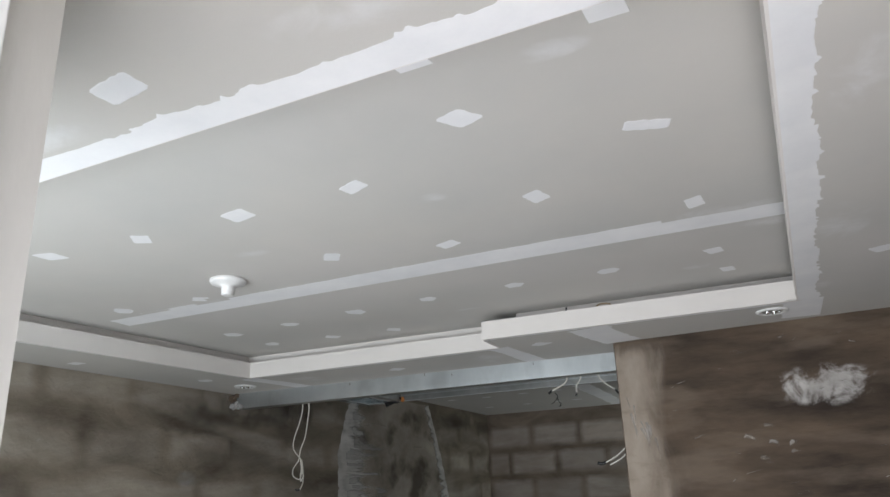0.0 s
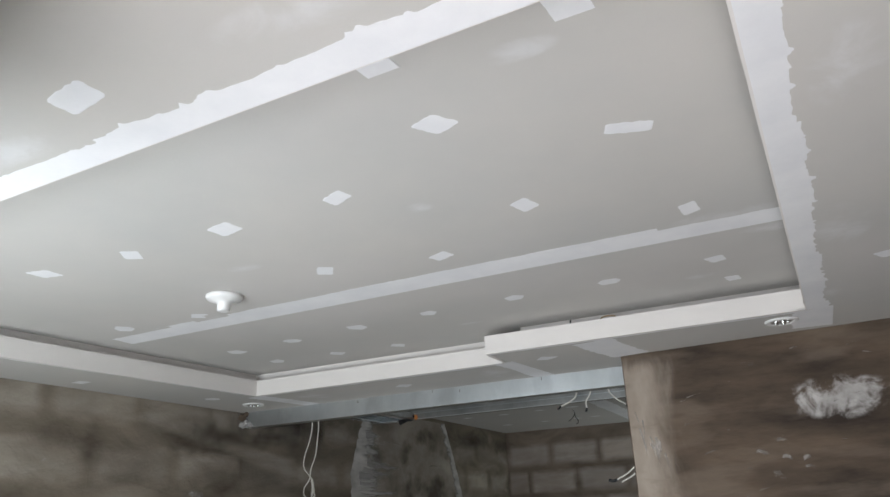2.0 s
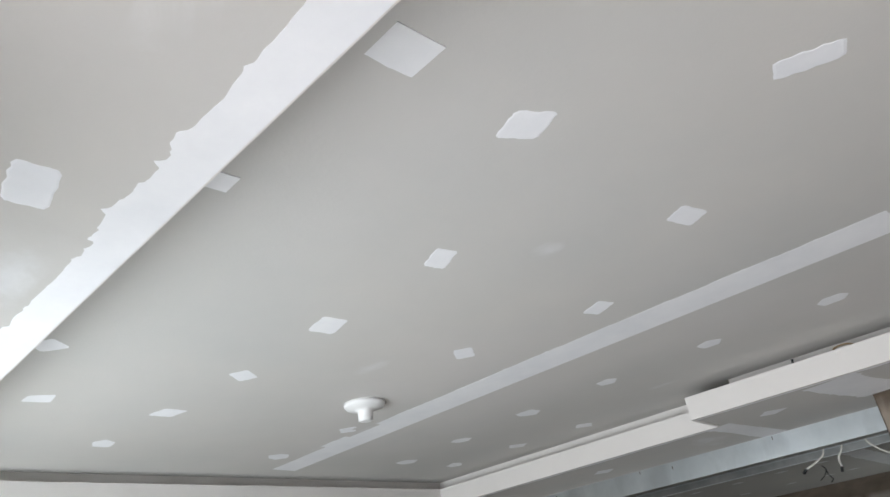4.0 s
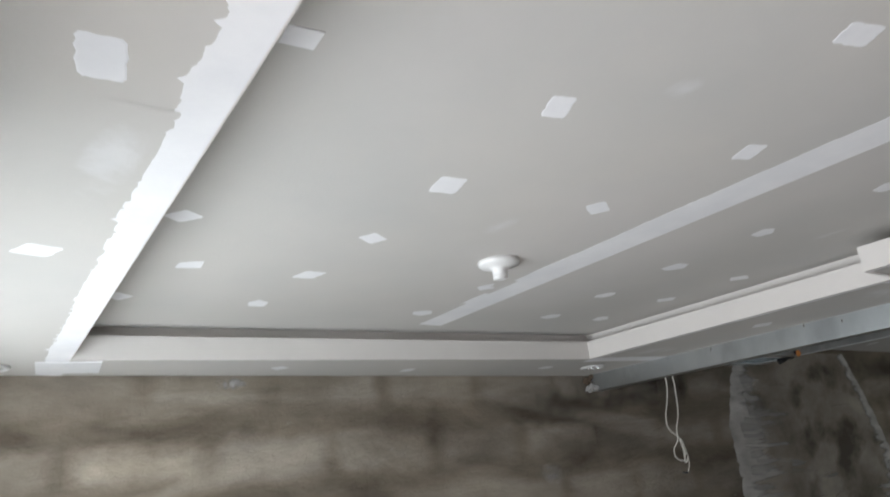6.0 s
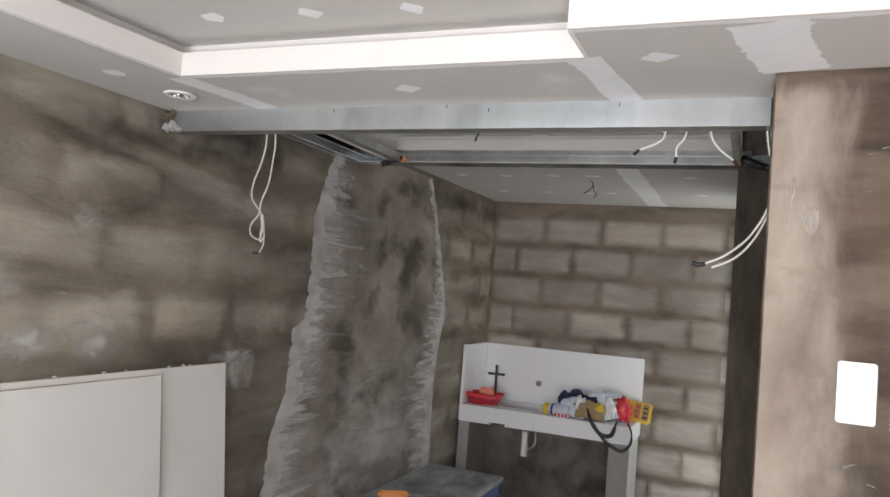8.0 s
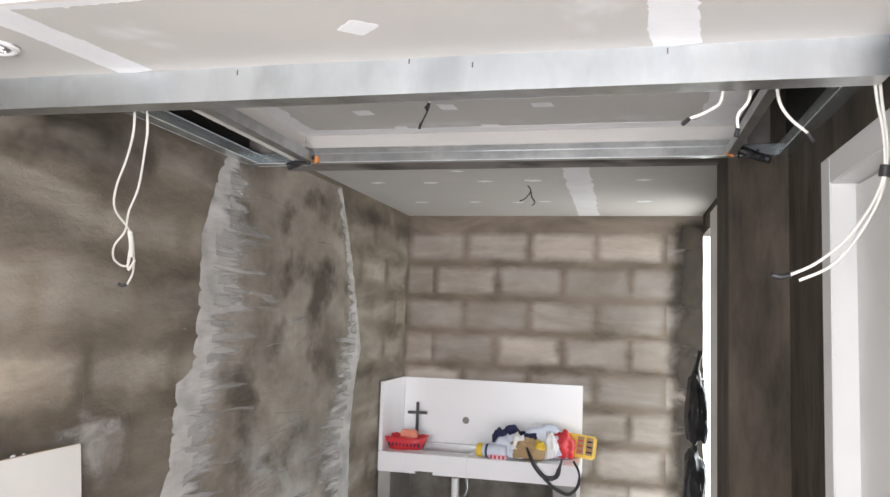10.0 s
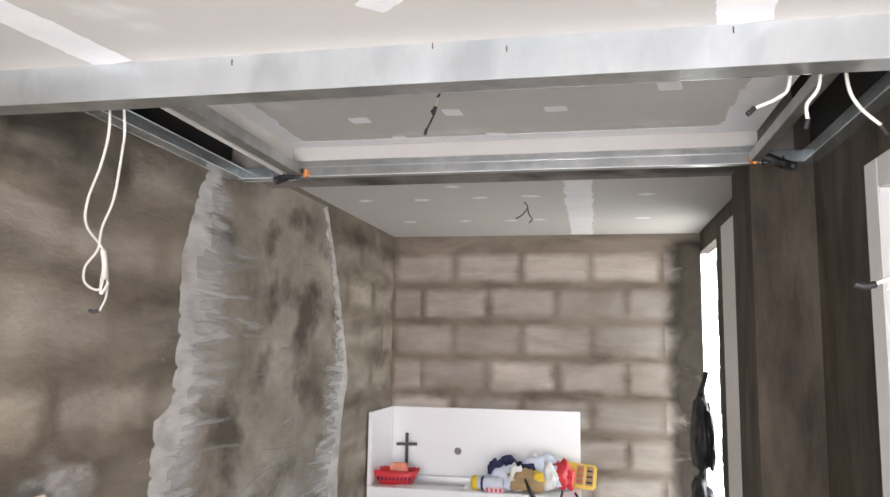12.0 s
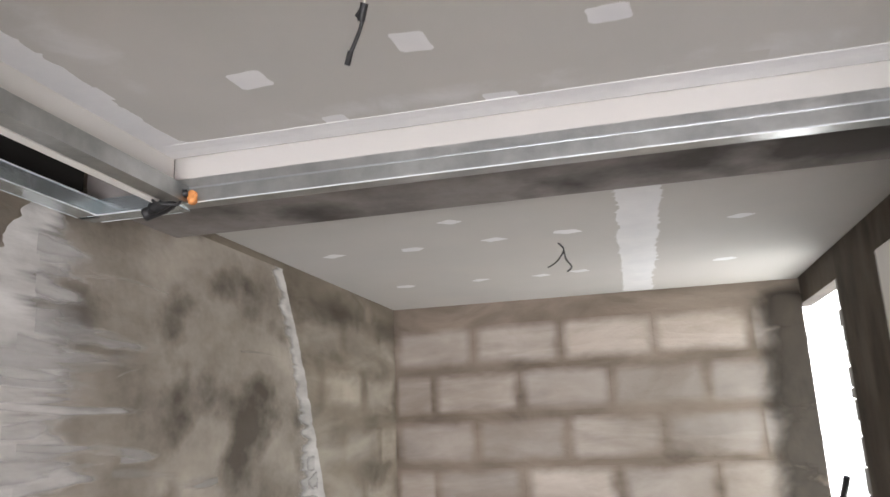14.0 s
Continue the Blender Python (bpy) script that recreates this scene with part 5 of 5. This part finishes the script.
def crumple(name, mat, at, size, seed, label, cat, amp=0.35):
    """Soft folded heap resting at the given place."""
    bm = bm_new()
    bmesh.ops.create_icosphere(bm, subdivisions=4, radius=1.0)
    for v in bm.verts:
        d = v.co.normalized()
        w = 1 + amp * noise.noise(d * 1.6 + Vector((seed, 0, 0))) + 0.75 * amp * (0.35 - abs(noise.noise(d * 3.4 + Vector((0, seed, 0))))) + 0.35 * amp * abs(noise.noise(d * 8.0 + Vector((0, 0, seed))))
        v.co = Vector((d.x * size[0] * w, d.y * size[1] * w, max(d.z, -0.55) * size[2] * w))
    zmin = min(v.co.z for v in bm.verts)
    for v in bm.verts:
        v.co.z -= zmin
    ob = thing(name, bm, mat, label, cat, smooth=True)
    ob.location = at
    return ob


crumple("shoulder_bag", M_PALEBLUE, (0.875, 5.75, 0.9415), (0.125, 0.085, 0.085), 3.0, "pale blue and white cloth bag slumped on the sink counter", "bag", 0.5)
crumple("pale_cloth", M_PALEBLUE, (0.70, 5.66, 0.9415), (0.075, 0.05, 0.06), 5.0, "crumpled pale cloth on the sink counter", "cloth", 0.6)
crumple("navy_cloth", M_NAVY, (0.715, 5.73, 0.98), (0.06, 0.045, 0.055), 4.0, "crumpled navy cloth lying over the bag", "cloth", 0.55)
crumple("navy_cloth", M_NAVY, (0.655, 5.67, 0.9415), (0.035, 0.04, 0.075), 14.0, "crumpled navy cloth on the sink counter", "cloth", 0.6)
crumple("navy_cloth", M_NAVY, (0.83, 5.68, 1.02), (0.03, 0.03, 0.03), 31.0, "crumpled navy cloth lying over the bag", "cloth", 0.6)
crumple("paper_bag", M_TAN, (0.81, 5.63, 0.9415), (0.075, 0.05, 0.055), 7.0, "crumpled brown paper bag on the sink counter", "bag", 0.5)
crumple("paper_scrap", M_PLASTIC, (0.765, 5.62, 0.9415), (0.035, 0.03, 0.06), 21.0, "crumpled white paper among the bags", "paper", 0.7)
crumple("paper_scrap", M_PLASTIC, (0.93, 5.66, 0.9415), (0.03, 0.03, 0.065), 23.0, "crumpled white paper among the bags", "paper", 0.7)
crumple("yellow_packet", M_YELLOW, (0.875, 5.63, 0.985), (0.03, 0.025, 0.032), 9.0, "small yellow packet among the bags", "packet", 0.5)
crumple("red_cloth", M_RED, (0.985, 5.74, 0.9415), (0.06, 0.05, 0.075), 11.0, "red plastic wrapping on the sink counter", "wrapping", 0.5)
pk = thing("snack_packet", box(-0.1, 0.1, -0.014, 0.014, 0, 0.125, bevel=0.01), M_YELLOW, "yellow snack packet standing on the counter edge", "packet")
pk.matrix_world = pose(1.06, 5.80, 0.9415, -10, 5, -6)
for k, x in enumerate((-0.002, 0.048)):
    part("print_panel", box(x, x + 0.036, -0.0155, -0.0143, 0.02, 0.115), M_TAN, pk, "brown printed panel")
    for q in range(3):
        part("print_bar", box(x + 0.004, x + 0.032, -0.0168, -0.0157, 0.032 + 0.028 * q, 0.04 + 0.028 * q), M_NAVY if k else M_RED, pk)
jar = thing("jar", lathe([(0.03, 0.0), (0.034, 0.006), (0.035, 0.1), (0.033, 0.13), (0.012, 0.134)], 24), M_PALEBLUE, "pale plastic jar with a yellow lid lying on the counter", "jar", smooth=True)
jar.matrix_world = Matrix.Translation((0.575, 5.615, 0.9765)) @ Matrix.Rotation(radians(90), 4, "Y") @ Matrix.Rotation(radians(8), 4, "X")
part("lid", lathe([(0.012, -0.034), (0.03, -0.032), (0.0355, -0.028), (0.0355, -0.002), (0.03, -0.0005)], 24), M_YELLOW, jar, "yellow lid", True)
part("label_band", lathe([(0.0352, 0.02), (0.0356, 0.021), (0.0356, 0.032), (0.0352, 0.033)], 24), M_NAVY, jar, "dark label", True)
pt = thing("soap_wrapper", box(-0.05, 0.05, -0.018, 0.018, 0, 0.026, bevel=0.008), M_PINK, "pink and white soap packet on the counter", "packet")
pt.matrix_world = pose(0.665, 5.57, 0.9405, 0, 0, -4)
for k in range(4):
    part("stripe", box(-0.04 + 0.022 * k, -0.03 + 0.022 * k, -0.0188, -0.0176, 0.004, 0.022), M_RED, pt)
strap = thing("bag_strap", add_sweep(bm_new(), [(0.81, 5.6, 1.01), (0.83, 5.55, 0.985), (0.865, 5.537, 0.925), (0.917, 5.535, 0.875), (0.97, 5.535, 0.88), (0.99, 5.535, 0.925), (1.0, 5.56, 0.965)], 0.012, flat=0.35), M_BLACK, "black shoulder strap hanging over the counter edge", "strap", smooth=True)
part("lower_loop", add_sweep(bm_new(), [(0.9, 5.531, 0.885), (0.94, 5.529, 0.845), (0.985, 5.529, 0.815), (1.04, 5.529, 0.8), (1.085, 5.531, 0.845), (1.09, 5.533, 0.91), (1.06, 5.56, 0.962)], 0.008, flat=0.35), M_BLACK, strap, "", True)


def folded_sheet(name, mat, at, size, turn, seed, label, category):
    """A stiff creased sheet: a thin plate bent along two random creases."""
    r = random.Random(seed)
    bm = bm_new()
    n = 7
    tilt, phase = r.uniform(-0.6, 0.6), r.uniform(0, 6)
    sheets = []
    for side in (0, 1):
        g = []
        for i in range(n):
            row = []
            for k in range(n):
                u, v = i / (n - 1) - 0.5, k / (n - 1)
                crease = abs(u + tilt * (v - 0.5)) * 0.5 + 0.18 * abs(math.sin(4 * v + phase + 3 * u))
                row.append(bm.verts.new((u * size[0] * (1 - 0.45 * v), crease * size[1] + 0.0015 * side, v * size[2])))
            g.append(row)
        sheets.append(g)
    for g, flip in zip(sheets, (False, True)):
        for i in range(n - 1):
            for k in range(n - 1):
                q = [g[i][k], g[i + 1][k], g[i + 1][k + 1], g[i][k + 1]]
                bm.faces.new(q[::-1] if flip else q)
    f, b = sheets
    for i in range(n - 1):
        bm.faces.new((f[i][0], b[i][0], b[i + 1][0], f[i + 1][0]))
        bm.faces.new((f[i][-1], f[i + 1][-1], b[i + 1][-1], b[i][-1]))
        bm.faces.new((f[0][i], f[0][i + 1], b[0][i + 1], b[0][i]))
        bm.faces.new((f[-1][i], b[-1][i], b[-1][i + 1], f[-1][i + 1]))
    bmesh.ops.recalc_face_normals(bm, faces=bm.faces[:])
    ob = thing(name, bm, mat, label, category)
    ob.matrix_world = pose(*at, *turn)
    return ob


folded_sheet("folded_paper", M_PLASTIC, (0.83, 5.66, 1.0), (0.14, 0.1, 0.13), (-14, 24, 10), 3, "creased white paper sticking up among the bags", "paper")
folded_sheet("folded_paper", M_PALEBLUE, (0.93, 5.64, 0.965), (0.11, 0.09, 0.13), (-20, -18, -12), 4, "creased pale blue paper among the bags", "paper")
folded_sheet("folded_paper", M_PALEBLUE, (0.74, 5.62, 0.955), (0.13, 0.1, 0.09), (-26, 30, 14), 6, "creased pale blue paper among the bags", "paper")

# ---- workbench ----
bench = empty("workbench", "low workbench with blue steel legs and a dusty top", "bench", (0, 0, 0))
part("bench_top", box(0.09, 0.52, 3.92, 4.93, 0.66, 0.69, bevel=0.004), M_DUSTY, bench)
for y in (3.935, 4.895):
    part("apron", box(0.12, 0.49, y, y + 0.02, 0.6, 0.659), M_BLUE, bench)
for x in (0.105, 0.49):
    part("apron", box(x, x + 0.02, 3.956, 4.894, 0.6, 0.659), M_BLUE, bench)
    for y in (3.93, 4.895):
        part("leg", box(x - 0.006, x + 0.026, y - 0.003, y + 0.027, 0.0, 0.599, bevel=0.003), M_BLUE, bench)
tl = thing("tool", box(-0.07, 0.07, -0.014, 0.014, 0, 0.03, bevel=0.008), M_ORANGE, "orange handled hand tool lying on the workbench", "tool")
tl.matrix_world = pose(0.22, 4.2, 0.691, 0, 0, 35)
part("blade", box(0.07, 0.2, -0.008, 0.008, 0.008, 0.014), M_GALVDULL, tl, "grey steel blade")

# ---- things hanging at the back opening ----
bag = crumple("hanging_bag", M_BLACK, (1.655, 5.5, 1.1), (0.048, 0.1, 0.21), 15.0, "black backpack hanging beside the bright opening", "backpack", 0.3)
part("strap", add_sweep(bm_new(), [(0.0, 0.03, 0.34), (0.01, -0.04, 0.42), (0.015, -0.07, 0.46)], 0.012), M_BLACK, bag, "", True)
crumple("hanging_bag", M_BLACK, (1.65, 5.52, 0.75), (0.05, 0.1, 0.18), 19.0, "second black bag hanging below the backpack", "bag", 0.35)

bm = bm_new()
rj = random.Random(8)
zz = 0.0
while zz < 2.18:
    hh = rj.uniform(0.03, 0.11)
    add_box(bm, 1.7385, 1.77, 5.4305, 5.455 + rj.uniform(0.002, 0.045), zz, zz + hh * 0.96, bevel=0.002)
    zz += hh
part("rough_jamb", bm, M_SMEAR_SOLID, wall_back_east, "rough mortar along the opening")

# bright distance outside the back opening
sk = bpy.data.materials.new("bright_haze")
sk.use_nodes = True
em = sk.node_tree.nodes.new("ShaderNodeEmission")
em.inputs[0].default_value, em.inputs[1].default_value = (0.9, 0.98, 1.0, 1), 2.2
sk.node_tree.links.new(em.outputs[0], sk.node_tree.nodes["Material Output"].inputs[0])
structure("backdrop", box(1.2, 6.0, 9.0, 9.02, -0.05, 5.0), sk, "bright hazy daylight outside the back opening", "backdrop")
